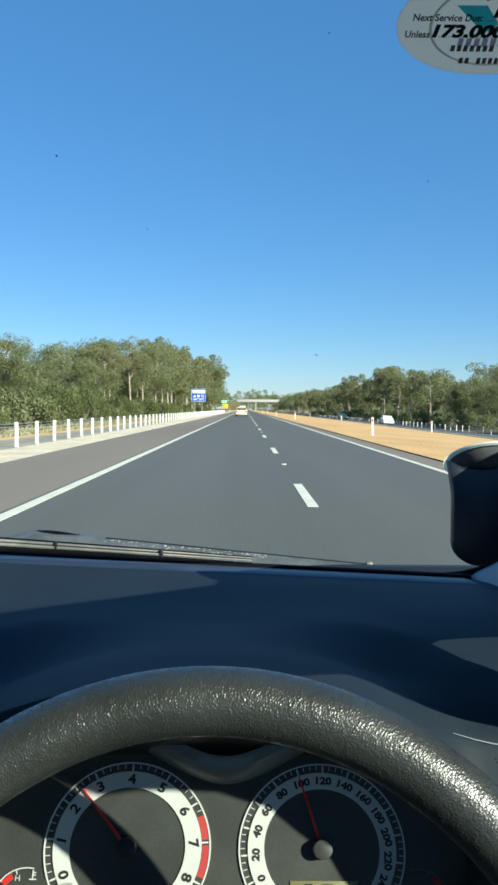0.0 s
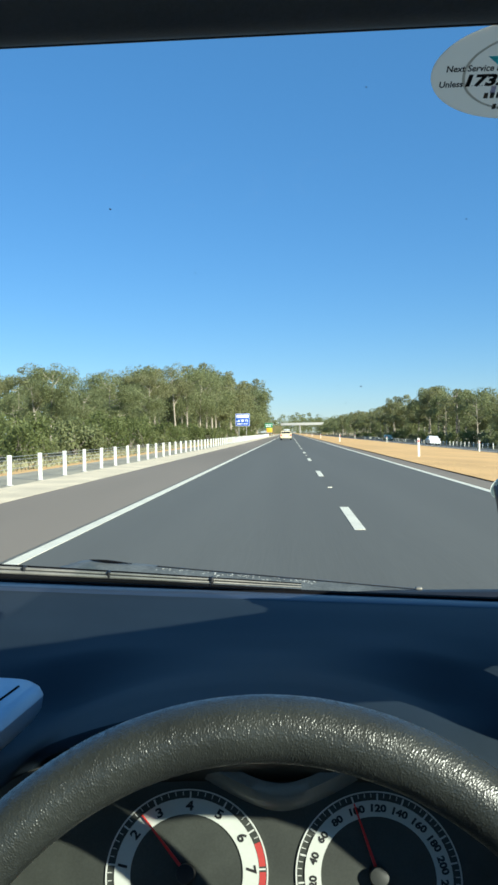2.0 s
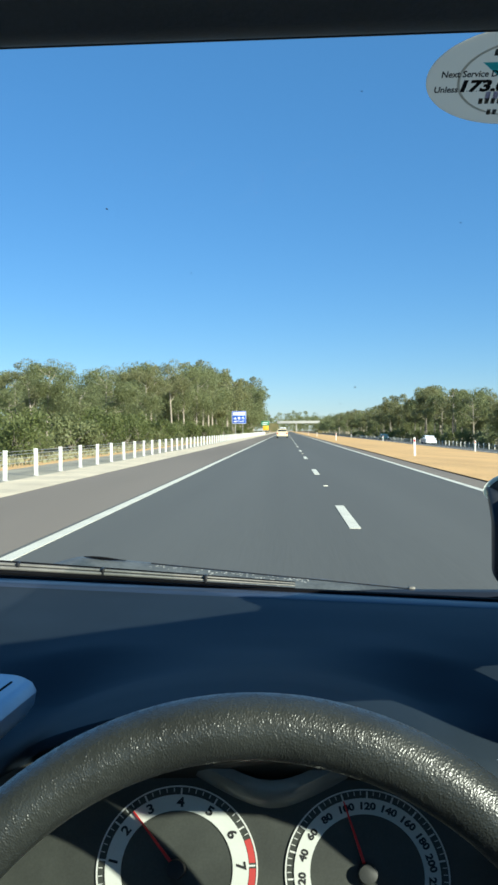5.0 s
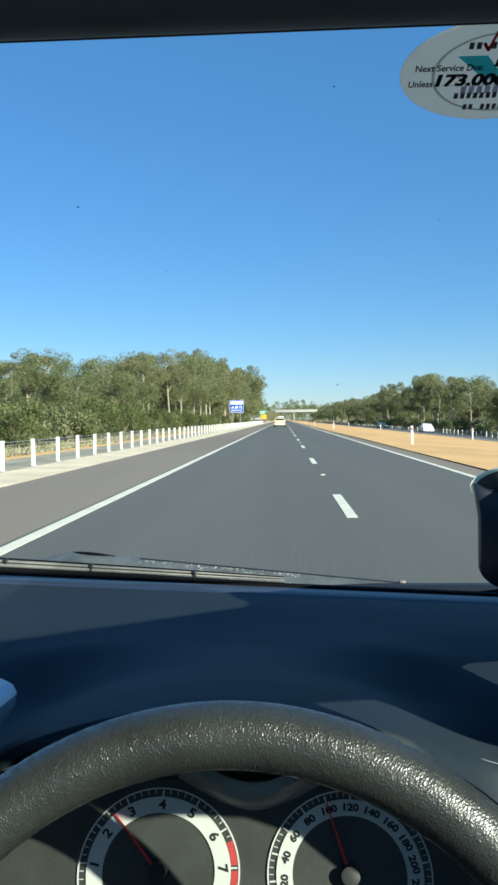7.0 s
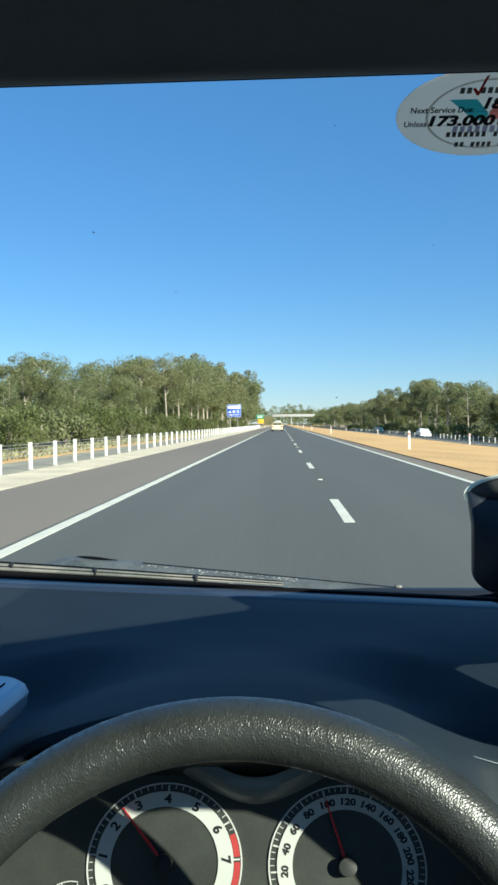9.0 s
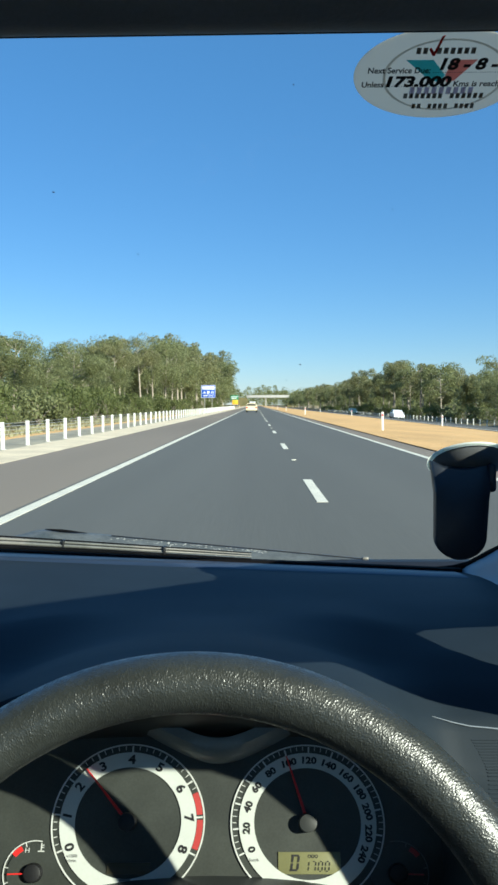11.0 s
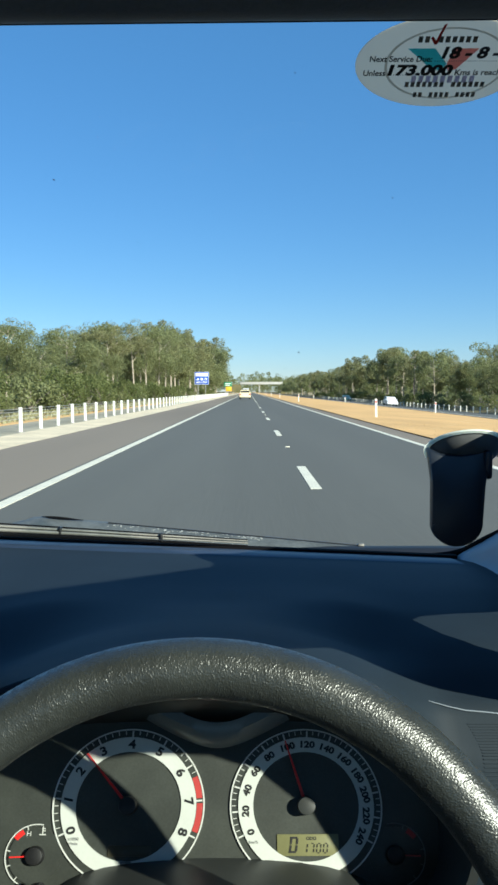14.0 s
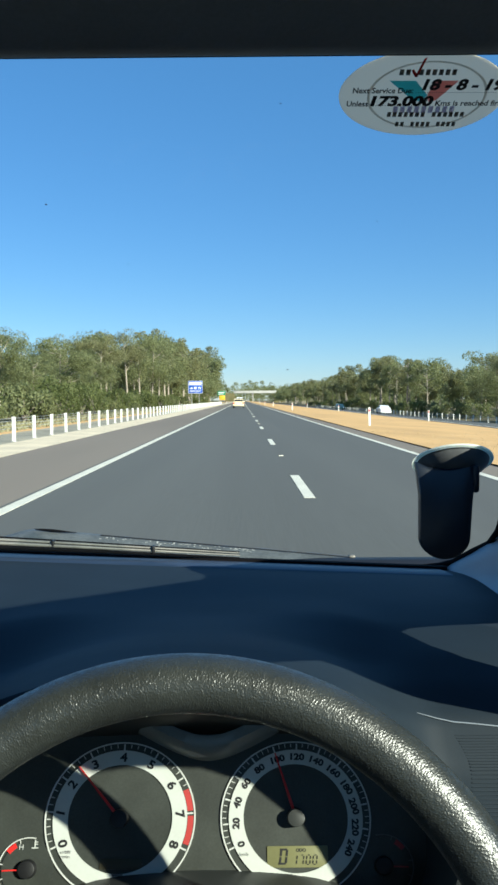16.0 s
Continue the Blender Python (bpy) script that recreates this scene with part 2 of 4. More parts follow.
M_SPECK = mat("dried_speck", (0.03, 0.035, 0.04), rough=0.9, vary=0.2, scale=200, fine=900, bump=0)


# ---- mesh helpers ----
def part(name, bm, material, parent=None, label=""):
    me = bpy.data.meshes.new(name)
    bm.normal_update()
    bm.to_mesh(me)
    bm.free()
    return part_mesh(name, me, material, parent, label)


def part_mesh(name, me, material, parent=None, label="", smooth=True):
    me.materials.clear()
    me.materials.append(material)
    if smooth:
        me.polygons.foreach_set("use_smooth", [True] * len(me.polygons))
        me.set_sharp_from_angle(angle=radians(35))
    ob = new(name, me)
    if parent is not None:
        ob.parent = parent
    if label:
        tagged(ob, label)
    return ob


def empty(name, m=None):
    ob = new(name)
    if m is not None:
        ob.matrix_world = m
    return ob


def box(size, at=(0, 0, 0), bevel=0.0, segs=2, turn=None):
    bm = bmesh.new()
    bmesh.ops.create_cube(bm, size=1)
    bmesh.ops.scale(bm, vec=size, verts=bm.verts)
    if bevel:
        bmesh.ops.bevel(bm, geom=list(bm.edges), offset=bevel, segments=segs, affect="EDGES", profile=0.5)
    if turn is not None:
        bmesh.ops.transform(bm, matrix=turn, verts=bm.verts)
    bmesh.ops.translate(bm, vec=at, verts=bm.verts)
    return bm


def cyl(r1, r2, depth, at=(0, 0, 0), segs=20, turn=None, bevel=0.0):
    bm = bmesh.new()
    bmesh.ops.create_cone(bm, cap_ends=True, segments=segs, radius1=r1, radius2=r2, depth=depth)
    if bevel:
        rim = [e for e in bm.edges if abs(e.verts[0].co.z - e.verts[1].co.z) < 1e-6]
        bmesh.ops.bevel(bm, geom=rim, offset=bevel, segments=2, affect="EDGES", profile=0.5)
    if turn is not None:
        bmesh.ops.transform(bm, matrix=turn, verts=bm.verts)
    bmesh.ops.translate(bm, vec=at, verts=bm.verts)
    return bm


def merged(*bms):
    out = bmesh.new()
    for b in bms:
        me = bpy.data.meshes.new("tmp")
        b.to_mesh(me)
        b.free()
        out.from_mesh(me)
        bpy.data.meshes.remove(me)
    return out


def loft(rows, closed=False, cap=False):
    """A skin over rows of points; closed joins each row's end to its start, cap fills the first and last rows."""
    bm = bmesh.new()
    vs = [[bm.verts.new(p) for p in row] for row in rows]
    k = len(rows[0])
    for a, b in zip(vs, vs[1:]):
        for i in range(k if closed else k - 1):
            j = (i + 1) % k
            bm.faces.new((a[i], a[j], b[j], b[i]))
    if cap:
        bm.faces.new(vs[0][::-1])
        bm.faces.new(vs[-1])
    bmesh.ops.recalc_face_normals(bm, faces=bm.faces)
    return bm


def prism(outline, thick, lift=0.0):
    """A flat plate with that outline (x, y), from z = lift to lift + thick."""
    bm = bmesh.new()
    vs = [bm.verts.new((x, y, lift)) for x, y in outline]
    f = bm.faces.new(vs)
    if thick:
        ex = bmesh.ops.extrude_face_region(bm, geom=[f])
        bmesh.ops.translate(bm, vec=(0, 0, thick), verts=[v for v in ex["geom"] if isinstance(v, bmesh.types.BMVert)])
    bmesh.ops.recalc_face_normals(bm, faces=bm.faces)
    return bm


def ring(r0, r1, thick, lift, a0=0.0, a1=360.0, segs=72):
    """A flat ring, or a piece of one, in the xy plane; angles anticlockwise from x."""
    full = abs(a1 - a0) > 359.9
    k = max(2, int(segs * abs(a1 - a0) / 360))
    bm = bmesh.new()
    rows = []
    for i in range(k if full else k + 1):
        a = radians(a0 + (a1 - a0) * i / k)
        rows.append([bm.verts.new((r * math.cos(a), r * math.sin(a), z)) for r, z in ((r0, lift), (r1, lift), (r1, lift + thick), (r0, lift + thick))])
    pairs = list(zip(rows, rows[1:])) + ([(rows[-1], rows[0])] if full else [])
    for a, b in pairs:
        for i in range(4):
            j = (i + 1) % 4
            bm.faces.new((a[i], a[j], b[j], b[i]))
    if not full:
        bm.faces.new(rows[0]), bm.faces.new(rows[-1])
    bmesh.ops.recalc_face_normals(bm, faces=bm.faces)
    return bm


def moved(bm, m):
    bmesh.ops.transform(bm, matrix=m, verts=bm.verts)
    return bm


def tube(points, radius, segs=8, cap=True):
    """A round bar along points; radius may be one value or one for each point."""
    pts = [Vector(p) for p in points]
    rad = radius if isinstance(radius, (list, tuple)) else [radius] * len(pts)
    rows = []
    for i, p in enumerate(pts):
        d = (pts[min(i + 1, len(pts) - 1)] - pts[max(i - 1, 0)]).normalized()
        a = d.cross(Vector((0, 0, 1)) if abs(d.z) < 0.9 else Vector((1, 0, 0))).normalized()
        b = d.cross(a)
        rows.append([p + rad[i] * (math.cos(2 * math.pi * k / segs) * a + math.sin(2 * math.pi * k / segs) * b) for k in range(segs)])
    return loft(rows, closed=True, cap=cap)


def letters(body, size, align="CENTER", shear=0.0, bold=0.0, width=1.0):
    """A mesh of a line of writing in the built-in font, in the xy plane."""
    cu = bpy.data.curves.new("writing", "FONT")
    cu.body, cu.size, cu.align_x, cu.align_y, cu.shear, cu.offset = body, size, align, "CENTER", shear, bold
    cu.resolution_u = 3
    ob = bpy.data.objects.new("writing", cu)
    scene.collection.objects.link(ob)
    dg = bpy.context.evaluated_depsgraph_get()
    dg.update()
    me = bpy.data.meshes.new_from_object(ob.evaluated_get(dg))
    bpy.data.objects.remove(ob)
    bm = bmesh.new()
    bm.from_mesh(me)
    bpy.data.meshes.remove(me)
    if width != 1.0:
        bmesh.ops.scale(bm, vec=(width, 1, 1), verts=bm.verts)
    return bm


def write(name, body, size, m, material, parent, **k):
    return part(name, moved(letters(body, size, **k), m), material, parent)

# ---- the ground, the road ----
SEGY = [-150, -60, -20, 0, 15, 30, 50, 75, 100, 140, 190, 260, 350, 500, 700, 1000, 1500, 2500, 4000]


def strip(x0, z0, x1, z1, lift=0.0, y0=-150.0, y1=4000.0, parts=1):
    ys = [y0] + [y for y in SEGY if y0 < y < y1] + [y1]
    rows = []
    for y in ys:
        rows.append([(x0 + (x1 - x0) * i / parts, y, z0 + (z1 - z0) * i / parts + lift) for i in range(parts + 1)])
    return loft(rows)


def slab(x0, z0, x1, z1, lift, y0=-150.0, y1=2200.0, deep=0.03):
    """A paved strip with thickness, its top at lift above the ground line from (x0, z0) to (x1, z1)."""
    ys = [y0] + [y for y in SEGY if y0 < y < y1] + [y1]
    return loft([[(x0, y, z0 + lift - deep), (x0, y, z0 + lift), (x1, y, z1 + lift), (x1, y, z1 + lift - deep)] for y in ys], closed=True, cap=True)


# one sheet of ground with the swale of the median and the lower far carriageway
PROFILE = [(-3000, 6.0), (-400, 2.0), (-60, 0.6), (-30, 0.25), (-18, 0.1), (-12, 0.0), (-7.9, -0.03), (-6.3, -0.03), (4.5, -0.03), (5.2, -0.05), (8, -0.2),
           (12, -0.42), (16.5, -0.72), (28.5, -1.57), (33, -1.5), (40, -1.2), (70, -0.5), (400, 1.5), (3000, 6.0)]
ground_bm = loft([[(x, y, z) for x, z in PROFILE] for y in SEGY])
ground = tagged(part("ground", ground_bm, M_GROUND), "scrubby dry ground of grass and leaf litter beside the road", "ground", kind="structure")
tagged(part("road", slab(-2.85, 0, 4.05, 0, 0.0), M_ASPHALT), "dark grey asphalt carriageway of two lanes", "road", kind="structure")
tagged(part("shoulder", slab(-5.35, 0, -2.856, 0, 0.0), M_SHOULDER), "paler worn asphalt shoulder beside the edge line", "road shoulder", kind="structure")
tagged(part("shoulder", slab(4.056, 0, 4.75, -0.02, 0.0), M_SHOULDER), "narrow worn asphalt shoulder beside the dry median", "road shoulder", kind="structure")
tagged(part("verge", slab(-6.75, 0.03, -5.356, 0.004, 0.0, deep=0.08), M_SAND), "pale sandy gravel strip along the shoulder", "verge", kind="structure")
tagged(part("verge", slab(-9.0, 0.0, -6.756, 0.0, 0.004, deep=0.06), M_GRAVEL), "grey gravel strip under the wire barrier", "verge", kind="structure")
tagged(part("verge", slab(-12.0, 0.0, -9.006, 0.0, 0.015, deep=0.06), M_DRY), "strip of dry straw-coloured grass behind the barrier", "verge", kind="structure")
med = [(4.756, -0.02), (5.2, -0.03), (8, -0.18), (12, -0.40), (16.4, -0.70)]
med_rows = [[(x, y, z + 0.03 + 0.03 * noise.noise((x * 0.4, y * 0.05, 0))) for x, z in med] for y in SEGY if -150 <= y <= 2500]
tagged(part("median", loft(med_rows), M_DRY), "mown orange-tan dry grass of the sloping median", "median", kind="structure")
tagged(part("road", slab(16.6, -0.70, 28.0, -1.52, 0.03, deep=0.06), M_ASPHALT), "grey asphalt of the lower opposite carriageway", "road", kind="structure")


def line_piece(x, y0, y1, wide, z=0.0):
    ys = [y0] + [y for y in SEGY if y0 < y < y1] + [y1]
    return loft([[(x - wide / 2, y, z), (x - wide / 2, y, z + 0.005), (x + wide / 2, y, z + 0.005), (x + wide / 2, y, z)] for y in ys], closed=True, cap=True)


LEFT_LINE, MID_LINE, RIGHT_LINE = -2.70, 0.86, 3.95
tagged(part("edge_line", line_piece(LEFT_LINE, -150, 2200, 0.16), M_PAINT), "solid white painted edge line beside the shoulder", "road marking", kind="structure")
tagged(part("edge_line", line_piece(RIGHT_LINE, -150, 2200, 0.15), M_PAINT), "solid white painted edge line beside the median", "road marking", kind="structure")
tagged(part("edge_line", line_piece(17.6, -150, 2200, 0.15, -0.735), M_PAINT), "white painted edge line of the opposite carriageway", "road marking", kind="structure")
dash_mesh = None
for i in range(-3, 40):
    y = 11.4 + 12.0 * i
    if dash_mesh is None:
        first = tagged(part("lane_dash", box((0.14, 3.0, 0.005), (0, 0, 0.0026)), M_PAINT), "white painted lane dash on dark asphalt", "road marking", "lane dashes", "structure")
        first.location = (MID_LINE, y, 0)
        dash_mesh = first.data
    else:
        d = tagged(new("lane_dash", dash_mesh), "white painted lane dash on dark asphalt", "road marking", "lane dashes", "structure")
        d.location = (MID_LINE, y, 0)
stud_bm = box((0.10, 0.09, 0.018), (0, 0, 0.009), 0.006)
stud = tagged(part("road_stud", stud_bm, M_PAINT), "small white raised reflector stud between lane dashes", "road stud", "road studs", "structure")
stud.location = (MID_LINE, 17.4, 0)
for i in range(1, 8):
    copy_thing(stud, Matrix.Translation((MID_LINE, 17.4 + 24 * i, 0)))


# ---- the wire-rope barriers ----
def barrier_post(z):
    post = empty("barrier_post")
    part("post", box((0.108, 0.05, z), (0, 0, z / 2), 0.008), M_POST, post)
    part("cap", box((0.113, 0.055, 0.03), (0, 0, z + 0.012), 0.006), M_POST, post)
    part("foot", cyl(0.11, 0.11, 0.02, (0, 0, 0.01), 14), M_CONCRETE, post)
    return tagged(post, "white barrier post holding steel wire ropes", "barrier post", "wire barrier posts")


def wires(name, x, z, y0, y1, label):
    for h in (0.42, 0.53, 0.64, 0.72):
        tagged(part(name, tube([(x + (0.02 if h in (0.42, 0.64) else -0.02), y, z + h) for y in (y0, (y0 + y1) / 2, y1)], 0.006, 6), M_WIRE), label, "wire rope", "barrier wire ropes")


first_post = barrier_post(0.74)
first_post.matrix_world = Matrix.Translation((-7.0, 5.0, 0.0))
for i in range(1, 110):
    copy_thing(first_post, pose(-7.0 + random.uniform(-0.02, 0.02), 5.0 + 2.4 * i, 0.0, random.uniform(-1, 1), random.uniform(-1.2, 1.2)))
wires("wire_rope", -7.0, 0.0, -60, 420, "grey galvanised steel wire rope on white posts")
far_post = barrier_post(0.78)
far_post.matrix_world = Matrix.Translation((28.4, 40.0, -1.56))
for i in range(1, 90):
    copy_thing(far_post, pose(28.4, 40.0 + 3.0 * i, -1.56, random.uniform(-1, 1), random.uniform(-1.2, 1.2)))
wires("wire_rope", 28.4, -1.56, 0, 500, "grey galvanised wire rope beyond the opposite carriageway")


def guide_post(x, y, z):
    gp = empty("guide_post")
    part("blade", box((0.11, 0.03, 0.95), (0, 0, 0.475), 0.01), M_POST, gp)
    part("reflector", box((0.07, 0.006, 0.12), (0, -0.018, 0.80), 0.002), M_RED, gp, "red reflector strip")
    gp.matrix_world = pose(x, y, z, 0, random.uniform(-1.5, 1.5), 0)
    return tagged(gp, "white roadside guide post standing in dry grass", "guide post", "guide posts")


for x, y, z in ((6.3, 39.0, -0.1), (6.3, 100.0, -0.1), (6.3, 161.0, -0.1), (6.3, 222.0, -0.1), (15.6, 66.0, -0.64), (15.6, 128.0, -0.64), (15.6, 190.0, -0.64),
                (-6.0, 300.0, 0.0), (6.3, 290.0, -0.1)):
    guide_post(x, y, z)


# ---- signs, pole, bridge ----
def sign_blue(x, y):
    s = empty("road_sign")
    part("panel", box((3.3, 0.04, 2.9), (0, 0, 4.3), 0.03), M_BLUE, s, "blue panel")
    part("border", merged(box((3.2, 0.012, 0.06), (0, -0.025, 5.70)), box((3.2, 0.012, 0.06), (0, -0.025, 2.90)),
                          box((0.06, 0.012, 2.86), (-1.58, -0.025, 4.3)), box((0.06, 0.012, 2.86), (1.58, -0.025, 4.3))), M_SIGNWHITE, s)
    part("white_band", box((2.8, 0.012, 0.72), (0, -0.026, 5.1), 0.005), M_SIGNWHITE, s, "white band with unreadable writing")
    part("symbol", merged(box((0.80, 0.012, 0.14), (-0.95, -0.026, 3.92)), box((0.30, 0.012, 0.30), (-0.85, -0.026, 4.14))), M_SIGNWHITE, s)
    part("symbol", merged(box((0.62, 0.012, 0.20), (0, -0.026, 4.26)), box((0.52, 0.012, 0.34), (0, -0.026, 3.99))), M_SIGNWHITE, s)
    part("symbol", merged(box((0.14, 0.012, 0.5), (0.72, -0.026, 4.05)), box((0.4, 0.012, 0.16), (0.9, -0.026, 4.28)), box((0.16, 0.012, 0.42), (1.13, -0.026, 4.0))), M_SIGNWHITE, s)
    write("sign_text", "NEXT EXIT", 0.50, Matrix.Translation((0, -0.027, 3.35)) @ Matrix.Rotation(math.pi / 2, 4, "X"), M_SIGNWHITE, s, bold=0.012)
    for dx in (-0.85, 0.85):
        part("leg", cyl(0.06, 0.06, 5.6, (dx, 0.08, 2.8), 12), M_GALV, s)
    s.matrix_world = Matrix.Translation((x, y, 0.0))
    return tagged(s, "blue roadside services sign on two grey posts", "road sign")


sign_blue(-10.8, 182.0)
s2 = empty("road_sign")
part("panel", box((3.6, 0.05, 2.2), (0, 0, 4.4), 0.03), M_GREEN, s2, "green panel")
part("text_bar", box((2.8, 0.012, 0.3), (0, -0.03, 4.8)), M_SIGNWHITE, s2)
part("text_bar", box((2.3, 0.012, 0.3), (-0.2, -0.03, 4.1)), M_SIGNWHITE, s2)
for dx in (-1.2, 1.2):
    part("leg", cyl(0.06, 0.06, 5.2, (dx, 0.08, 2.6), 10), M_GALV, s2)
s2.matrix_world = Matrix.Translation((-9.5, 360, 0))
tagged(s2, "green direction sign on two posts, far down the road", "road sign")
s3 = empty("road_sign")
part("panel", box((2.4, 0.05, 1.9), (0, 0, 2.3), 0.03), M_YELLOW, s3, "yellow panel")
part("leg", cyl(0.05, 0.05, 2.6, (-0.8, 0.08, 1.3), 10), M_GALV, s3)
part("leg", cyl(0.05, 0.05, 2.6, (0.8, 0.08, 1.3), 10), M_GALV, s3)
s3.matrix_world = Matrix.Translation((-8.4, 330, 0))
tagged(s3, "yellow warning sign beside the road", "road sign")

pole = empty("power_pole")
part("shaft", tube([(0, 0, 0), (0, 0, 5), (0.05, 0, 10.5)], [0.19, 0.16, 0.12], 12), M_WOOD, pole)
part("crossarm", box((2.0, 0.12, 0.14), (0, -0.14, 9.7), 0.02), M_WOOD, pole)
for dx in (-0.85, -0.3, 0.85):
    part("insulator", cyl(0.06, 0.04, 0.16, (dx, -0.14, 9.85), 10), M_POST, pole)
pole.matrix_world = Matrix.Translation((36.0, 172.0, -1.35))
tagged(pole, "weathered grey timber power pole at the wood's edge", "power pole")

bridge = empty("overpass")
part("deck", box((43, 11, 1.5), (12.7, 0, 9.0), 0.05), M_CONCRETE, bridge)
for dy in (-5.3, 5.3):
    part("parapet", box((43, 0.35, 1.0), (12.7, dy, 10.24), 0.03), M_CONCRETE, bridge)
for x in (10.5,):
    part("pier_cap", box((1.6, 9.5, 0.9), (x, 0, 7.82), 0.05), M_CONCRETE, bridge)
    for dy in (-3.2, 0, 3.2):
        part("pier", cyl(0.55, 0.55, 8.6, (x, dy, 3.1), 18), M_CONCRETE, bridge)
for x, sx in ((-9.0, 1), (34.4, -1)):
    part("abutment", loft([[(x - sx * 8, -8, -1.6), (x + sx * 3, -8, -1.6), (x + sx * 0.5, -6, 8.26), (x - sx * 8, -6, 8.26)],
                           [(x - sx * 8, 8, -1.6), (x + sx * 3, 8, -1.6), (x + sx * 0.5, 6, 8.26), (x - sx * 8, 6, 8.26)]], closed=True, cap=True), M_GROUND, bridge)
bridge.matrix_world = Matrix.Translation((0, 800, 0.0))
tagged(bridge, "pale concrete road bridge crossing over both carriageways", "bridge")


# ---- trees ----
rng = np.random.default_rng(7)


def leaf_cloud(centres, radii, per, size, squash=0.75):
    """Many small leaves round the given centres, as one mesh."""
    k = len(centres)
    c = np.repeat(np.asarray(centres), per, 0)
    r = np.repeat(np.asarray(radii), per)[:, None]
    d = rng.normal(size=(k * per, 3))
    d /= np.linalg.norm(d, axis=1)[:, None]
    p = c + d * r * rng.uniform(0.35, 1.0, (k * per, 1)) ** 0.6 * np.array([1, 1, squash])
    a = rng.normal(size=(k * per, 3))
    a[:, 2] -= 0.5
    a /= np.linalg.norm(a, axis=1)[:, None]
    b = np.cross(a, rng.normal(size=(k * per, 3)))
    b /= np.linalg.norm(b, axis=1)[:, None]
    s = size * rng.uniform(0.6, 1.4, (k * per, 1))
    quad = np.stack([p - a * s, p + b * s * 0.42, p + a * s, p - b * s * 0.42], 1).reshape(-1, 3)
    me = bpy.data.meshes.new("leaves")
    nq = k * per
    me.vertices.add(4 * nq)
    me.vertices.foreach_set("co", quad.ravel())
    me.loops.add(4 * nq)
    me.loops.foreach_set("vertex_index", np.arange(4 * nq, dtype=np.int32))
    me.polygons.add(nq)
    me.polygons.foreach_set("loop_start", np.arange(0, 4 * nq, 4, dtype=np.int32))
    me.update(calc_edges=True)
    return me


def gum(height, spread, leaves, material, bare=0.35, label="tall grey-green gum tree with a pale bare trunk", size=0.125):
    """A gum: a leaning trunk that forks, limbs, and clumps of leaves at the limbs' ends."""
    t = empty("tree")
    lean = rng.uniform(-0.05, 0.05, 2) * height
    pts = [(lean[0] * f ** 1.5, lean[1] * f ** 1.5, height * 0.86 * f) for f in np.linspace(0, 1, 7)]
    r0 = 0.013 * height + 0.05
    trunk = [tube(pts, [r0 * (1 - 0.85 * i / 6) for i in range(7)], 8)]
    cents, rads = [], []
    for i in range(11):
        f = bare + (0.98 - bare) * (i + rng.uniform(0, 0.7)) / 11
        base = Vector((lean[0] * f ** 1.5, lean[1] * f ** 1.5, height * 0.86 * f))
        an = rng.uniform(0, 6.283)
        out = spread * (0.55 + 0.6 * math.sin(math.pi * min(1, (f - bare) / (1.02 - bare)) ** 0.8)) * rng.uniform(0.45, 1.0)
        tip = base + Vector((math.cos(an) * out, math.sin(an) * out, height * rng.uniform(0.06, 0.17)))
        mid = (base + tip) / 2 + Vector((0, 0, -0.02 * height))
        trunk.append(tube([base, mid, tip], [r0 * 0.38 * (1 - f * 0.5), r0 * 0.25, 0.03], 5))
        for q in range(3):
            g = rng.normal(size=3) * np.array([0.40, 0.40, 0.26]) * spread * 0.5
            cents.append(np.array(tip) + g)
            rads.append(spread * rng.uniform(0.24, 0.50))
    part("trunk", merged(*trunk), M_BARK, t)
    part_mesh("crown", leaf_cloud(cents, rads, leaves // 33, size, 0.82), material, t, smooth=False)
    return tagged(t, label, "tree")


def shrub(height, material, label):
    s = empty("shrub")
    stems, cents, rads = [], [], []
    for i in range(9):
        an, o = rng.uniform(0, 6.283), rng.uniform(0.1, 0.75) * height * 0.7
        z = height * rng.uniform(0.14, 0.85)
        tip = (math.cos(an) * o, math.sin(an) * o, z)
        stems.append(tube([(0, 0, 0), (tip[0] * 0.4, tip[1] * 0.4, z * 0.6), tip], [0.05, 0.035, 0.012], 5))
        cents.append(tip)
        rads.append(height * rng.uniform(0.2, 0.36))
    part("stem", merged(*stems), M_WOOD, s)
    part_mesh("crown", leaf_cloud(cents, rads, 170, 0.13, 0.8), material, s, smooth=False)
    return tagged(s, label, "shrub")


def place(kind, x, y, z, scale, group):
    c = copy_thing(kind, Matrix.Translation((x, y, z)) @ Matrix.Rotation(rng.uniform(0, 6.283), 4, "Z"))
    c.scale = (scale * rng.uniform(0.9, 1.15), scale * rng.uniform(0.9, 1.15), scale)
    tagged(c, group=group)
    return c


def ground_z(x):
    return float(np.interp(x, [p[0] for p in PROFILE], [p[1] for p in PROFILE]))


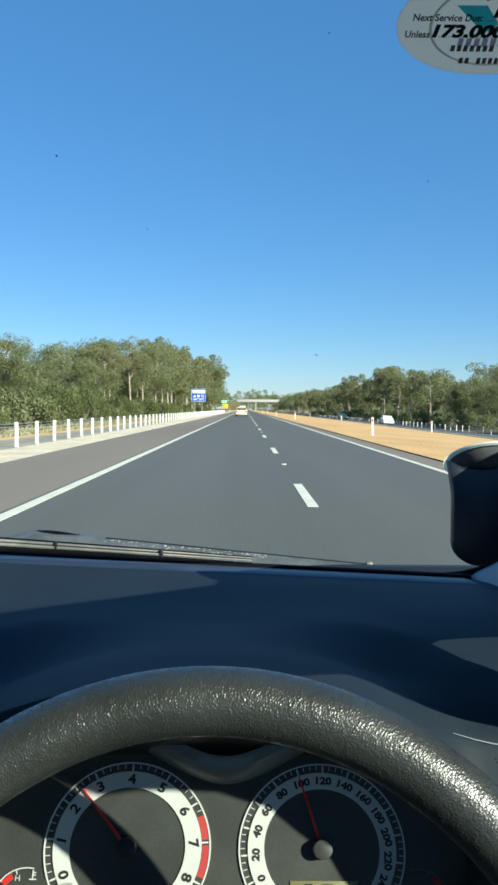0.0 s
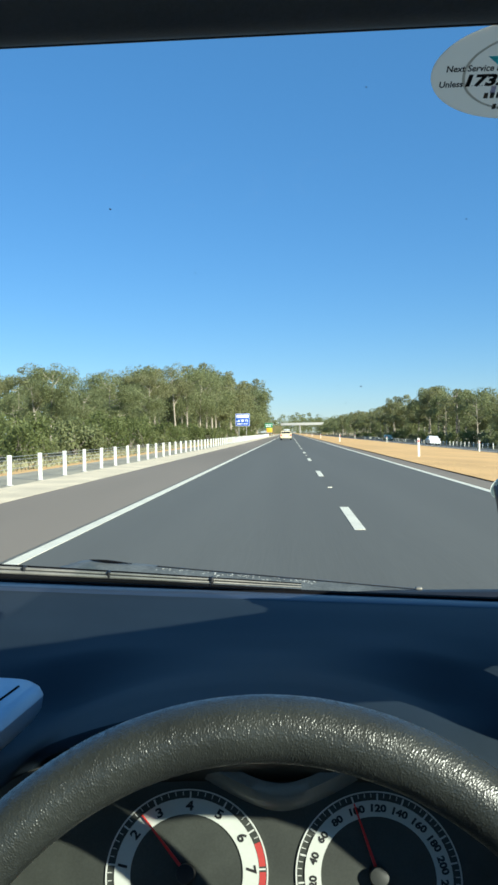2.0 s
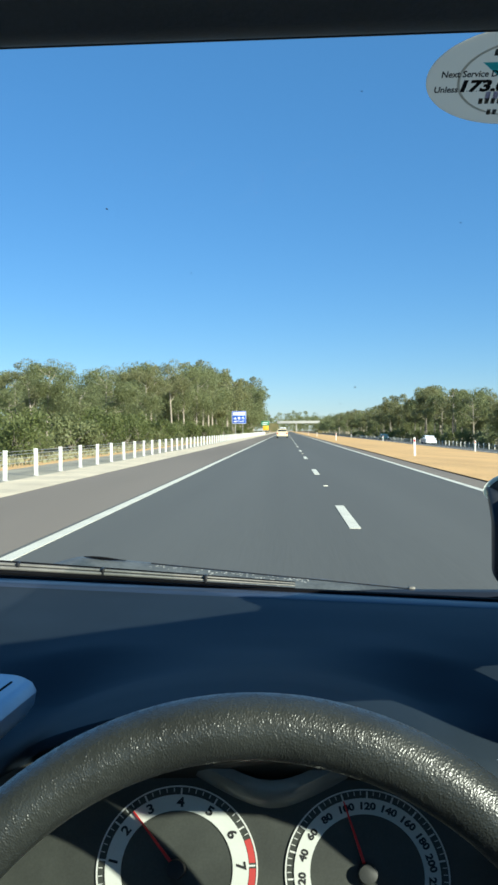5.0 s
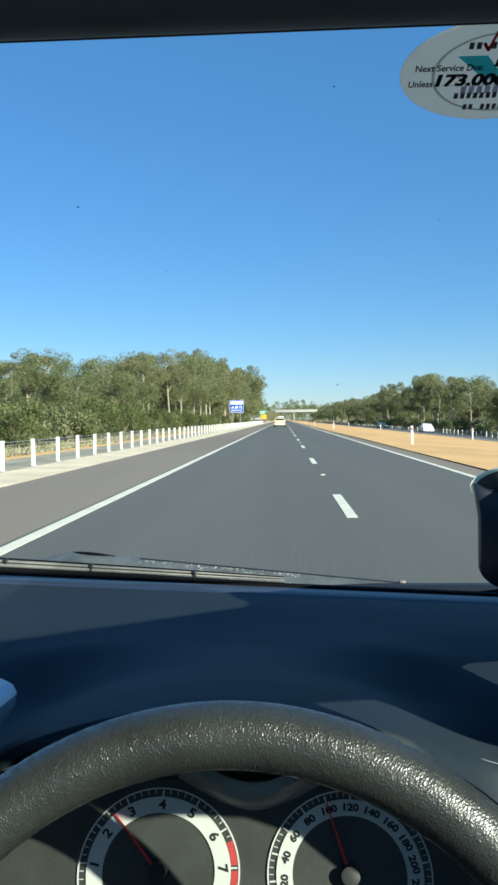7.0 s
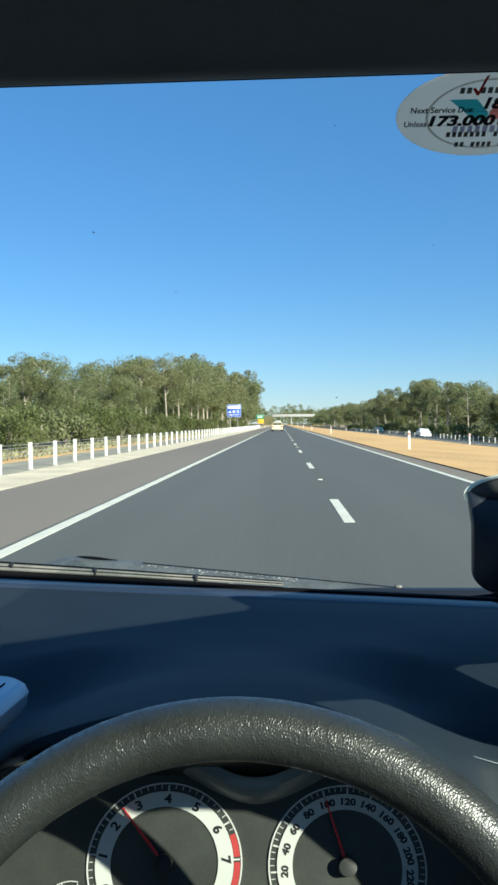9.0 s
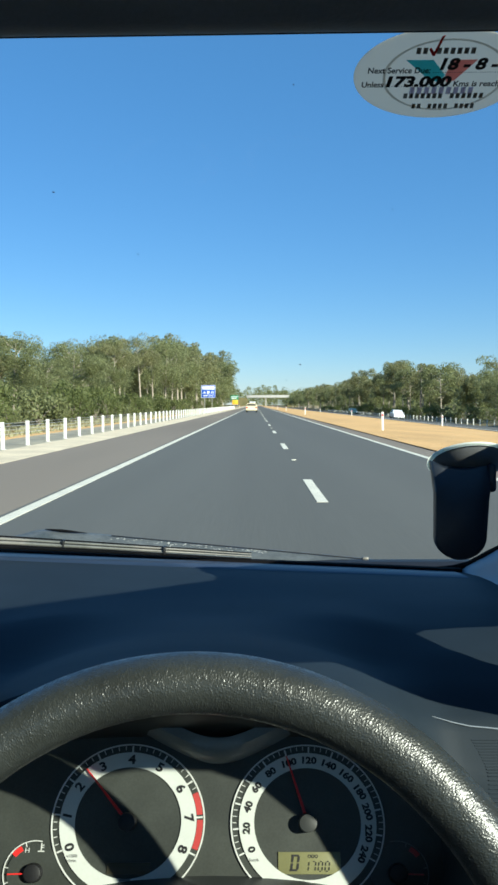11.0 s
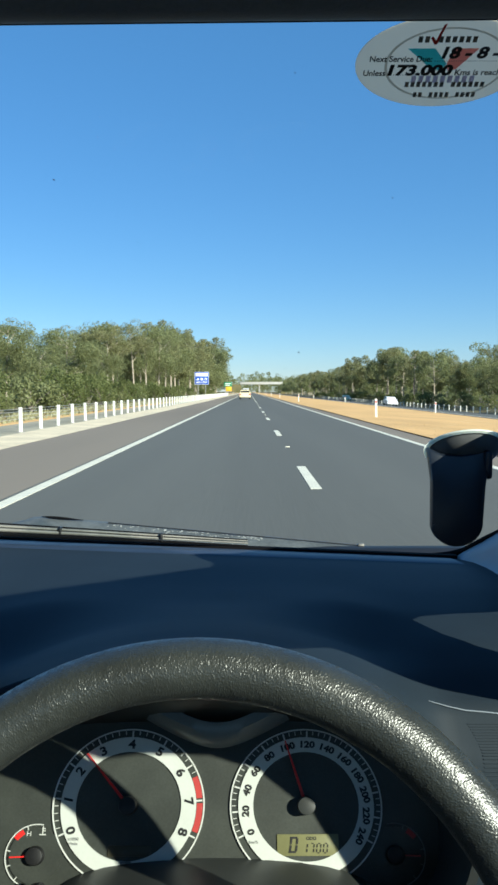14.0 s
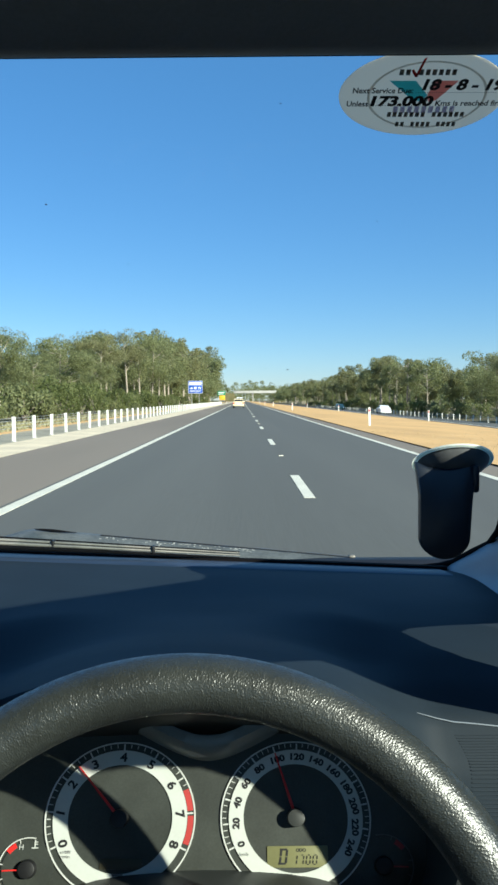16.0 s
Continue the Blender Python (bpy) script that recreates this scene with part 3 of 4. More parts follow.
LABELS = ["tall grey-green gum tree with a pale bare trunk", "slender olive gum tree with thin drooping foliage",
          "tall olive-brown gum tree with sparse upper crown", "broad rounded gum tree with dense grey-green crown"]
GUMS = [gum(15, 4.6, 12000, M_GUM, 0.35, LABELS[0], 0.14), gum(13, 3.4, 8600, M_GUM2, 0.42, LABELS[1], 0.14),
        gum(16.5, 3.6, 9600, M_GUM2, 0.48, LABELS[2], 0.14), gum(11, 4.6, 12000, M_GUM, 0.22, LABELS[3], 0.14)]
FAR_GUMS = [gum(15, 4.6, 5200, M_GUM, 0.35, LABELS[0], 0.23), gum(13, 3.6, 4400, M_GUM2, 0.40, LABELS[1], 0.23),
            gum(16.5, 4.0, 4800, M_GUM2, 0.45, LABELS[2], 0.23), gum(11, 4.6, 5200, M_GUM, 0.22, LABELS[3], 0.23)]
SHRUBS = [shrub(3.0, M_SHRUB, "leafy green roadside shrub"), shrub(2.4, M_GUM, "low grey-green scrub bush"), shrub(3.6, M_SHRUB, "tall bright green wattle shrub")]
for k, (t, x, y) in enumerate(zip(GUMS, (-26, -27, -24, -22), (150, 170, 215, 110))):
    t.matrix_world = Matrix.Translation((x, y, ground_z(x))) @ Matrix.Scale(0.9, 4)
    tagged(t, group="roadside gum trees")
for k, (t, x, y) in enumerate(zip(FAR_GUMS, (-31, -33, -30, -34), (260, 300, 340, 380))):
    t.matrix_world = Matrix.Translation((x, y, ground_z(x)))
    tagged(t, group="roadside gum trees")
for k, (t, x, y) in enumerate(zip(SHRUBS, (-14, -13.2, -15), (60, 48, 74))):
    t.matrix_world = Matrix.Translation((x, y, ground_z(x)))
    tagged(t, group="roadside shrubs")
# left wood, its edge along the barrier
y = 40.0
while y < 470:
    for row in range(2 if y > 110 else 3):
        x = -18.5 - 5.5 * row + rng.uniform(-1.8, 1.8)
        tall = 1.2 + y * float(np.interp(y, [50, 80, 100, 130, 200, 300, 480], [0.080, 0.068, 0.069, 0.078, 0.069, 0.056, 0.044]))
        place((GUMS if y < 175 else FAR_GUMS)[rng.integers(0, 4)], x, y + rng.uniform(-3, 3), ground_z(x), tall / 14.0 * rng.uniform(0.8, 1.12), "roadside gum trees")
    y += 7.0 + 0.016 * y
y = 36.0
while y < 300:
    x = -13.6 + rng.uniform(-1.6, 1.2)
    place(SHRUBS[rng.integers(0, 3)], x, y, ground_z(x), rng.uniform(0.35, 0.85), "roadside shrubs")
    if y < 190:
        x = -17.0 + rng.uniform(-2, 1)
        place(SHRUBS[rng.integers(0, 3)], x, y + 1.4, ground_z(x), rng.uniform(0.55, 1.15), "roadside shrubs")
    y += 3.7 + 0.012 * y
# right wood, beyond the opposite carriageway
y = 78.0
while y < 900:
    for row in range(2):
        x = 37 + 7 * row + rng.uniform(-2, 2)
        place((GUMS if y < 125 else FAR_GUMS)[rng.integers(0, 4)], x, y + rng.uniform(-4, 4), ground_z(x), (0.66 if y < 170 else 0.9) * rng.uniform(0.72, 1.05), "gum trees across the road")
    y += 6.5 + 0.014 * y
y = 80.0
while y < 380:
    x = 32.5 + rng.uniform(-1.0, 1.4)
    place(SHRUBS[rng.integers(0, 3)], x, y, ground_z(x), rng.uniform(0.6, 1.0), "shrubs across the road")
    y += 4.5 + 0.012 * y
# far woods across the end of the road
fc, fr = [], []
for i in range(1700):
    x = rng.uniform(-330, 420)
    yy = 880 + abs(rng.normal()) * 160
    h = rng.uniform(15, 26)
    fc.append((x, yy, ground_z(x) + h * rng.uniform(0.15, 0.95)))
    fr.append(rng.uniform(3.0, 5.5))
tagged(part_mesh("far_woods", leaf_cloud(fc, fr, 80, 0.8, 0.8), M_GUM, smooth=False), "distant grey-green woods across the end of the road", "woods", kind="stuff")
# woods behind the first rows, to close the view between trunks
fc, fr = [], []
for i in range(1500):
    side = rng.random() < 0.55
    x = rng.uniform(-48, -30) if side else rng.uniform(48, 66)
    yy = rng.uniform(45, 640)
    fc.append((x, yy, ground_z(x) + rng.uniform(0.5, min(7.5, 0.06 * yy))))
    fr.append(rng.uniform(1.6, 2.8))
tagged(part_mesh("back_woods", leaf_cloud(fc, fr, 70, 0.42, 0.9), M_GUM, smooth=False), "dim grey-green undergrowth deep in the roadside woods", "woods", kind="stuff")


def tufts(name, x0, x1, y0, y1, count, h, material, label):
    p = np.stack([rng.uniform(x0, x1, count), y0 + (y1 - y0) * rng.random(count) ** 1.6, np.zeros(count)], 1)
    p[:, 2] = np.interp(p[:, 0], [q[0] for q in PROFILE], [q[1] for q in PROFILE]) + 0.03
    a = rng.uniform(0, 6.283, count)
    w = np.stack([np.cos(a), np.sin(a), np.zeros(count)], 1) * 0.05
    up = np.stack([rng.normal(0, 0.3, count), rng.normal(0, 0.3, count), np.ones(count)], 1) * (h * rng.uniform(0.4, 1.2, (count, 1)))
    tri = np.stack([p - w, p + w, p + up], 1).reshape(-1, 3)
    me = bpy.data.meshes.new(name)
    me.from_pydata(tri.tolist(), [], np.arange(3 * count).reshape(-1, 3).tolist())
    return tagged(part_mesh(name, me, material, smooth=False), label, "grass", kind="stuff")


tufts("dry_grass", 5.0, 16.2, 20, 200, 9000, 0.028, M_TUFT, "short dry grass stalks over the median")
tufts("roadside_grass", -12.6, -9.4, 18, 200, 9000, 0.16, M_TUFT2, "long dry grass behind the wire barrier")


# ---- vehicles on the road ----
def vehicle(paint, label, length=4.3, wide=1.76, high=1.46, boxy=False):
    """A car with its rear towards -y, on its wheels, centred at the origin."""
    v = empty("car")
    hl = length / 2
    low = [(-hl, 0.30), (-hl - 0.02, 0.62), (-hl + 0.04, 0.92), (-hl + 0.45 * (not boxy), 0.96), (hl - 1.15, 0.93), (hl - 0.15, 0.72), (hl, 0.45), (hl - 0.03, 0.25)]
    rows = []
    for f, k in ((-1, 0.93), (-0.96, 1), (0.96, 1), (1, 0.93)):
        rows.append([(f * wide / 2, yy, 0.25 + (zz - 0.25) * (k if zz > 0.5 else 1)) for yy, zz in low])
    part("body", loft(rows, cap=True, closed=True), paint, v)
    b0, b1 = (-hl + 0.06, -hl + 0.16) if boxy else (-hl + 0.40, -hl + 0.95)
    cab = [(b0, 0.93), (b1, high - 0.03), (b1 + 0.15, high), (hl - 1.95, high), (hl - 1.05, 0.93)]
    rows = [[(f * (wide / 2 - 0.05 - 0.13 * (zz - 0.93) / (high - 0.93)), yy, zz) for yy, zz in cab] for f in (-1, 1)]
    part("cabin", loft(rows, closed=True, cap=True), paint, v)
    s = math.atan2(high - 0.97, b1 - b0)
    part("rear_window", box((wide - 0.36, 0.02, math.hypot(high - 0.97, b1 - b0) * 0.55), (0, (b0 + b1) / 2 - 0.012, (0.93 + high) / 2), 0.006,
                            turn=Matrix.Rotation(-(math.pi / 2 - s), 4, "X")), M_CARGLASS, v, "dark rear window")
    for f in (-1, 1):
        part("side_window", loft([[(f * (wide / 2 - 0.048 - 0.13 * (zz - 0.93) / (high - 0.93)) + f * 0.008 * e, yy, zz) for yy, zz in
                                   ((b0 + 0.25, 0.97), (b1 + 0.12, high - 0.09), (hl - 2.0, high - 0.09), (hl - 1.3, 0.97))] for e in (0, 1)], closed=True, cap=True), M_CARGLASS, v)
        part("tail_lamp", box((0.24, 0.05, 0.22), (f * (wide / 2 - 0.16), -hl - 0.005, 0.77), 0.02), M_RED, v, "red tail lamp")
        part("headlamp", box((0.3, 0.10, 0.15), (f * (wide / 2 - 0.22), hl - 0.06, 0.62), 0.03), M_SIGNWHITE, v)
        part("mirror", box((0.18, 0.10, 0.12), (f * (wide / 2 + 0.06), hl - 1.45, 1.0), 0.03), paint, v)
        for yy in (-hl + 0.78, hl - 0.82):
            wheel = part("wheel", cyl(0.31, 0.31, 0.2, (f * (wide / 2 - 0.1), yy, 0.31), 24, Matrix.Rotation(math.pi / 2, 4, "Y"), 0.02), M_TYRE, v, "black tyre")
            part("rim", cyl(0.2, 0.2, 0.21, (f * (wide / 2 - 0.098), yy, 0.31), 18, Matrix.Rotation(math.pi / 2, 4, "Y"), 0.01), M_GALV, wheel)
    part("bumper", box((wide - 0.06, 0.16, 0.26), (0, -hl - 0.01, 0.44), 0.05), paint, v)
    part("number_plate", box((0.38, 0.012, 0.12), (0, -hl - 0.1, 0.55), 0.004), M_SIGNWHITE, v)
    return tagged(v, label, "car", "cars on the road")


lead = vehicle(M_CREAM, "cream sedan ahead in the same lane")
lead.matrix_world = Matrix.Translation((-0.6, 128, 0.005))
second = vehicle(M_WHITECAR, "white van far ahead in the lane", 4.9, 1.85, 2.0, True)
second.matrix_world = Matrix.Translation((-0.7, 205, 0.005))
third = vehicle(M_WHITECAR, "white car coming the other way on the lower carriageway")
third.matrix_world = pose(23.6, 132, -1.19, 0, -4.0, 180)
fourth = vehicle(M_TEAL, "dark car coming the other way far off")
fourth.matrix_world = pose(23.4, 190, -1.18, 0, -4.0, 180)

# ---- the cabin: windscreen, roof, pillars, shell ----
RAKE = radians(29.0)


def screen_z(y):
    return 1.384 - (y - 0.376) * math.tan(RAKE)


SCREEN = Matrix.Translation((0.0, 0.376, 1.384)) @ Matrix.Rotation(-RAKE, 4, "X")   # y runs down the glass, -z into the cabin
glass_rows = []
for y in (0.33, 0.5, 0.7, 0.9, 1.03):
    x1 = 0.32 + 0.17 * (1.03 - y) / 0.7
    glass_rows.append([(x, y, screen_z(y)) for x in np.linspace(-0.76 - x1, x1, 9)])
glass_bm = loft(glass_rows)
bmesh.ops.reverse_faces(glass_bm, faces=glass_bm.faces)
windscreen = tagged(part("windscreen", glass_bm, M_GLASS), "clear raked windscreen with a few dried specks", "windscreen", kind="structure")
windscreen.visible_shadow = False
for sx, sy, r in ((-0.0955, 0.4384, 0.0009), (-0.0558, 0.4846, 0.0007), (0.0500, 0.5967, 0.0013), (0.0331, 0.5950, 0.0007), (0.0405, 0.6170, 0.0008), (0.0345, 0.3780, 0.0005), (0.0944, 0.4515, 0.0006)):
    bm = bmesh.new()
    bmesh.ops.create_icosphere(bm, subdivisions=1, radius=r)
    bmesh.ops.scale(bm, vec=(0.7, 1.6, 0.3), verts=bm.verts)
    part("dried_speck", moved(bm, Matrix.Translation((sx, sy, screen_z(sy) - 0.0012))), M_SPECK, windscreen)

part("edge_band", tube([(0.235, 1.052, 1.0065), (0.262, 1.049, 1.0085), (0.281, 1.044, 1.0110), (0.2962, 1.029, 1.0190), (0.3087, 0.9895, 1.0405), (0.3222, 0.9586, 1.0575), (0.3195, 0.920, 1.079), (0.3107, 0.880, 1.101)],
                       [0.003, 0.004, 0.0045, 0.0045, 0.004, 0.004, 0.0035, 0.003], 8), M_SEAL, windscreen, "black painted edge of the glass")

roof_prof = [(0.342, 1.389), (0.336, 1.387), (0.3216, 1.3842), (0.309, 1.3895), (0.288, 1.396), (0.2, 1.425), (0.0, 1.45), (-0.6, 1.47), (-1.6, 1.44),
             (-1.6, 1.48), (-0.6, 1.51), (0.0, 1.49), (0.3, 1.418), (0.346, 1.394)]
tagged(part("roof_lining", loft([[(x, y, z + 0.007 * max(x, -0.4)) for y, z in roof_prof] for x in np.linspace(-1.0, 0.24, 12)], closed=True, cap=True), M_LINER),
       "dark grey fabric roof lining above the windscreen", "roof lining", kind="structure")
header = tagged(part("header_trim", loft([[(x, 0.3442 + 0.0034 * math.cos(a), 1.3928 + 0.007 * max(x, -0.4) + 0.0034 * math.sin(a)) for a in np.linspace(0, 2 * math.pi, 9)[:-1]] for x in np.linspace(-0.99, 0.23, 12)], closed=True, cap=True), M_BLACK),
                "black rubber edge trim along the top of the windscreen", "trim", kind="structure")


INNER = [(0.275, 1.075, 0.995), (0.290, 1.045, 1.012), (0.327, 0.946, 1.068), (0.300, 0.80, 1.180), (0.259, 0.665, 1.2145), (0.2535, 0.612, 1.2125), (0.236, 0.466, 1.268), (0.222, 0.343, 1.317), (0.205, 0.20, 1.38), (0.19, 0.05, 1.43)]
LOWER = [(0.262, 1.00, 0.985), (0.268, 0.90, 1.00), (0.275, 0.787, 1.004), (0.262, 0.70, 1.100), (0.252, 0.60, 1.113), (0.250, 0.56, 1.120), (0.236, 0.45, 1.140), (0.224, 0.34, 1.19), (0.205, 0.20, 1.272), (0.19, 0.05, 1.305)]
for side in (1, -1):
    rows = []
    for a, b in zip(INNER, LOWER):
        a, b = Vector(a), Vector(b)
        mid = (a + b) / 2 + Vector((0.012, -0.01, 0.004))
        ring_pts = [a, a.lerp(mid, 0.5) + Vector((-0.004, 0, 0)), mid, mid.lerp(b, 0.5) + Vector((-0.002, 0, 0)), b, b + Vector((0.03, 0, 0)), a + Vector((0.03, 0, 0)), a + Vector((0.01, 0.006, 0.004))]
        rows.append([(p.x if side > 0 else -0.76 - p.x, p.y, p.z) for p in ring_pts])
    bm = loft(rows, closed=True, cap=True)
    tagged(part("a_pillar", bm, M_PILLAR), "blue-grey plastic windscreen pillar trim", "pillar", kind="structure")
def side_x(y):
    return 0.22 + 0.12 * (y - 0.33)


# unseen bars added to block the sun, outlines cut from the dash and dial shadows
for outline in ([(0.50, 1.128), (0.50, 1.145), (0.62, 1.14), (0.76, 1.10), (0.78, 1.0), (0.735, 1.019), (0.716, 1.031), (0.663, 1.063), (0.63, 1.081), (0.618, 1.084)],
                [(0.432, 1.160), (0.617, 1.087), (0.609, 1.066), (0.612, 1.046), (0.625, 1.02), (0.592, 0.995), (0.583, 0.993), (0.502, 1.083)],
                [(0.17, 1.262), (0.207, 1.2235), (0.224, 1.208), (0.240, 1.186), (0.257, 1.165), (0.276, 1.1555), (0.289, 1.147), (0.326, 1.121), (0.35, 1.093), (0.372, 1.043), (0.379, 0.975),
                 (0.47, 0.975), (0.455, 1.04), (0.425, 1.078), (0.398, 1.10), (0.382, 1.14), (0.36, 1.19), (0.33, 1.225), (0.27, 1.262)]):
    for side in (1, -1):
        rows = [[((side_x(y) + e) if side > 0 else -0.76 - side_x(y) - e, y, z) for y, z in outline] for e in (0.004, 0.009)]
        tagged(part("shadow_bar", loft(rows, closed=True, cap=True), M_BLACK), "unseen black bar added to cast shadow on dashboard and dials", "window frame", kind="structure")
for x in (0.455, -1.215):
    top = 0.24 if x > 0 else -1.0
    tagged(part("b_pillar", loft([[(cx + dx, -0.33 + dy, cz) for dx, dy in ((-0.035, -0.08), (0.035, -0.08), (0.035, 0.08), (-0.035, 0.08))] for cx, cz in ((x, 0.95), (x * 0.4 + top * 0.6, 1.25), (top, 1.48))], closed=True, cap=True), M_PILLAR), "plain grey door pillar trim", "pillar", kind="structure")
    tagged(part("door_panel", box((0.08, 2.6, 0.68), (x, -0.32, 0.64), 0.03), M_DASH), "dark plastic door panel below the window", "door panel", kind="structure")
    tagged(part("rear_quarter", loft([[(cx + dx, -1.42 + dy, cz) for dx, dy in ((-0.04, -0.25), (0.04, -0.25), (0.04, 0.25), (-0.04, 0.25))] for cx, cz in ((x, 0.95), (top, 1.46))], closed=True, cap=True), M_PILLAR), "plain grey rear quarter trim", "trim", kind="structure")
M_SIDEGLASS = glass_mat("tinted_side_glass", (0.76, 0.80, 0.78), 0.05)
for side in (1, -1):
    rows = [[(x if side > 0 else -0.76 - x, y, z) for x, z in ((0.425, 0.975), (0.37, 1.12), (0.262, 1.40))] for y in (-1.2, -0.4, 0.2, 0.60)]
    tagged(part("side_glass", loft(rows), M_SIDEGLASS), "green-tinted side window glass", "side window", kind="structure")
tagged(part("cabin_floor", box((1.76, 3.0, 0.08), (-0.38, -0.3, 0.27), 0.02), M_LINER), "dark carpeted cabin floor", "floor", kind="structure")
tagged(part("rear_bulkhead", box((1.70, 0.1, 0.72), (-0.38, -1.66, 0.66), 0.03), M_LINER), "dark trim behind the rear seat", "bulkhead", kind="structure")
tagged(part("firewall", box((1.76, 0.06, 0.78), (-0.38, 1.10, 0.62), 0.02), M_BLACK), "black bulkhead below the windscreen", "bulkhead", kind="structure")

# ---- dashboard ----
HOOD_X = -0.03
SIDE_PROFILE = [(1.062, 0.985), (1.04, 1.008), (1.02, 1.018), (0.97, 1.024), (0.90, 1.026), (0.80, 1.026), (0.72, 1.022), (0.67, 1.013), (0.63, 1.000), (0.60, 0.983), (0.578, 0.952), (0.565, 0.90), (0.558, 0.80), (0.57, 0.45)]
HOOD_PROFILE = [(1.062, 0.985), (1.04, 1.008), (1.02, 1.018), (0.97, 1.024), (0.90, 1.026), (0.82, 1.026), (0.74, 1.029), (0.66, -0.012), (0.60, -0.0045), (0.555, -0.0008), (0.536, 0.0), (0.5315, -0.006), (0.545, -0.014), (0.60, -0.03)]


def hood_z(x):
    return max(0.99, 1.049 - 0.032 * ((x - HOOD_X) / 0.15) ** 2)


def smooth(a, b, v):
    f = min(1, max(0, (v - a) / (b - a)))
    return f * f * (3 - 2 * f)


def dash_point(x, s):
    """A point of the dashboard's skin at x, s of the way along its profile from the glass to the driver."""
    k = min(int(s), len(SIDE_PROFILE) - 2)
    f = s - k
    (ya, za_), (yb, zb) = SIDE_PROFILE[k], SIDE_PROFILE[k + 1]
    side = (ya + (yb - ya) * f, za_ + (zb - za_) * f)
    (ya, za_), (yb, zb) = ((y, z if z > 0.5 else hood_z(x) + z) for y, z in HOOD_PROFILE[k:k + 2])
    hood = (ya + (yb - ya) * f, za_ + (zb - za_) * f)
    w = smooth(-0.262, -0.165, x) * (1 - smooth(0.09, 0.17, x))
    y, z = side[0] + (hood[0] - side[0]) * w, side[1] + (hood[1] - side[1]) * w
    return (x, y, z - 0.045 * (x - 0.12) * smooth(0.72, 1.0, y) * (x > -0.7))


dash = empty("dashboard")
bm = loft([[dash_point(x, s_) for s_ in np.linspace(0, 13, 66)] for x in np.linspace(-1.13, 0.40, 150)])
bmesh.ops.smooth_vert(bm, verts=[v for v in bm.verts if not v.is_boundary], factor=0.5, use_axis_x=True, use_axis_y=True, use_axis_z=True)
part("top_pad", bm, M_DASH, dash, "dark textured plastic with an arched hood over the instruments")
bm = tube([(0.152, 0.5998, 0.9880), (0.1555, 0.5990, 0.9870), (0.168, 0.5987, 0.9834), (0.1812, 0.5975, 0.9808), (0.1967, 0.5967, 0.9797), (0.2143, 0.5955, 0.9781), (0.25, 0.594, 0.976)], [0.0002, 0.0004, 0.0005, 0.0006, 0.0006, 0.0006, 0.0006], 6)
part("seam_bead", bm, M_PILLAR, dash, "thin pale seam line")
ribs = []
for s_ in np.linspace(9.35, 11.2, 34):
    row = [dash_point(x, s_) for x in np.linspace(0.182 - 0.004 * math.sin(3 * s_) + 0.006 * (s_ - 9.35), 0.31, 9)]
    ribs.append(tube([(x, y, z) for x, y, z in row], 0.00055, 5))
part("ribbed_insert", merged(*ribs), M_DASH, dash, "fine moulded ribs")
demist_rows = [[Vector(dash_point(x, s_)) + Vector((0, 0, 0.0010 if 0 < k < 4 else -0.0004)) for k, s_ in enumerate((1.95, 1.98, 2.5, 3.26, 3.30))] for x in np.linspace(-0.66, 0.275, 48)]
part("demister_strip", loft(demist_rows), M_DEMIST, dash, "satin strip along the foot of the glass, sky sheen painted in")
tagged(dash, "dark navy-black plastic dashboard below the windscreen", "dashboard")

bm = loft([[(x, y, z + dz - 0.045 * (x - 0.12) * (x > -0.7)) for y, z, dz in ((1.034, 1.006, 0.0), (1.033, 1.0195, 0.0), (1.026, 1.0228, 0.0), (1.018, 1.0222, 0.0), (1.016, 1.010, 0.0))] for x in np.linspace(-0.69, 0.285, 14)], closed=True, cap=True)
part("screen_seal", bm, M_SEAL, dash, "black rubber seal at the foot of the glass")

# ---- centre vent ----
vent = empty("centre_vent")
VENT = Matrix.Translation((-0.315, 0.505, 0.995)) @ Matrix.Rotation(radians(-4), 4, "X") @ Matrix.Rotation(radians(3), 4, "Y")
rows = []
for z, xr, pull in ((0.0165, 0.084, 0.0), (0.030, 0.108, 0.0), (0.042, 0.126, 0.0), (0.052, 0.1325, 0.0), (0.061, 0.1335, 0.0), (0.0655, 0.131, 0.0008), (0.0685, 0.127, 0.004)):
    half, rc = 0.0775 - pull, 0.020
    row = [(-0.13, -half, z)]
    row += [(xr - rc * 0.6 + rc * 0.6 * math.sin(a), -half + rc * 0.6 - rc * 0.6 * math.cos(a), z) for a in np.linspace(0, math.pi / 2, 6)]
    row += [(xr - rc + rc * math.cos(a), half - rc + rc * math.sin(a), z) for a in np.linspace(0, math.pi / 2, 7)]
    row += [(-0.13, half, z)]
    rows.append(row)
bm = loft(rows, closed=True, cap=True)
part("surround", moved(bm, VENT), M_VENT, vent, "silver-grey plastic surround")
part("body", moved(box((0.22, 0.12, 0.09), (-0.008, -0.008, -0.018), 0.006), VENT), M_DASH, vent, "dark plastic body")
part("crease_gap", moved(box((0.0012, 0.12, 0.001), (0.118, -0.008, 0.0688)), VENT), M_SEAL, vent)
part("louvre_opening", moved(box((0.17, 0.085, 0.004), (0.0, 0.012, 0.0680), 0.002), VENT), M_SEAL, vent, "black louvre opening")
for i in range(5):
    part("louvre", moved(box((0.165, 0.003, 0.008), (0.0, -0.02 + 0.016 * i, 0.0690), 0.001, turn=Matrix.Rotation(radians(30), 4, "X")), VENT), M_BLACK, vent)
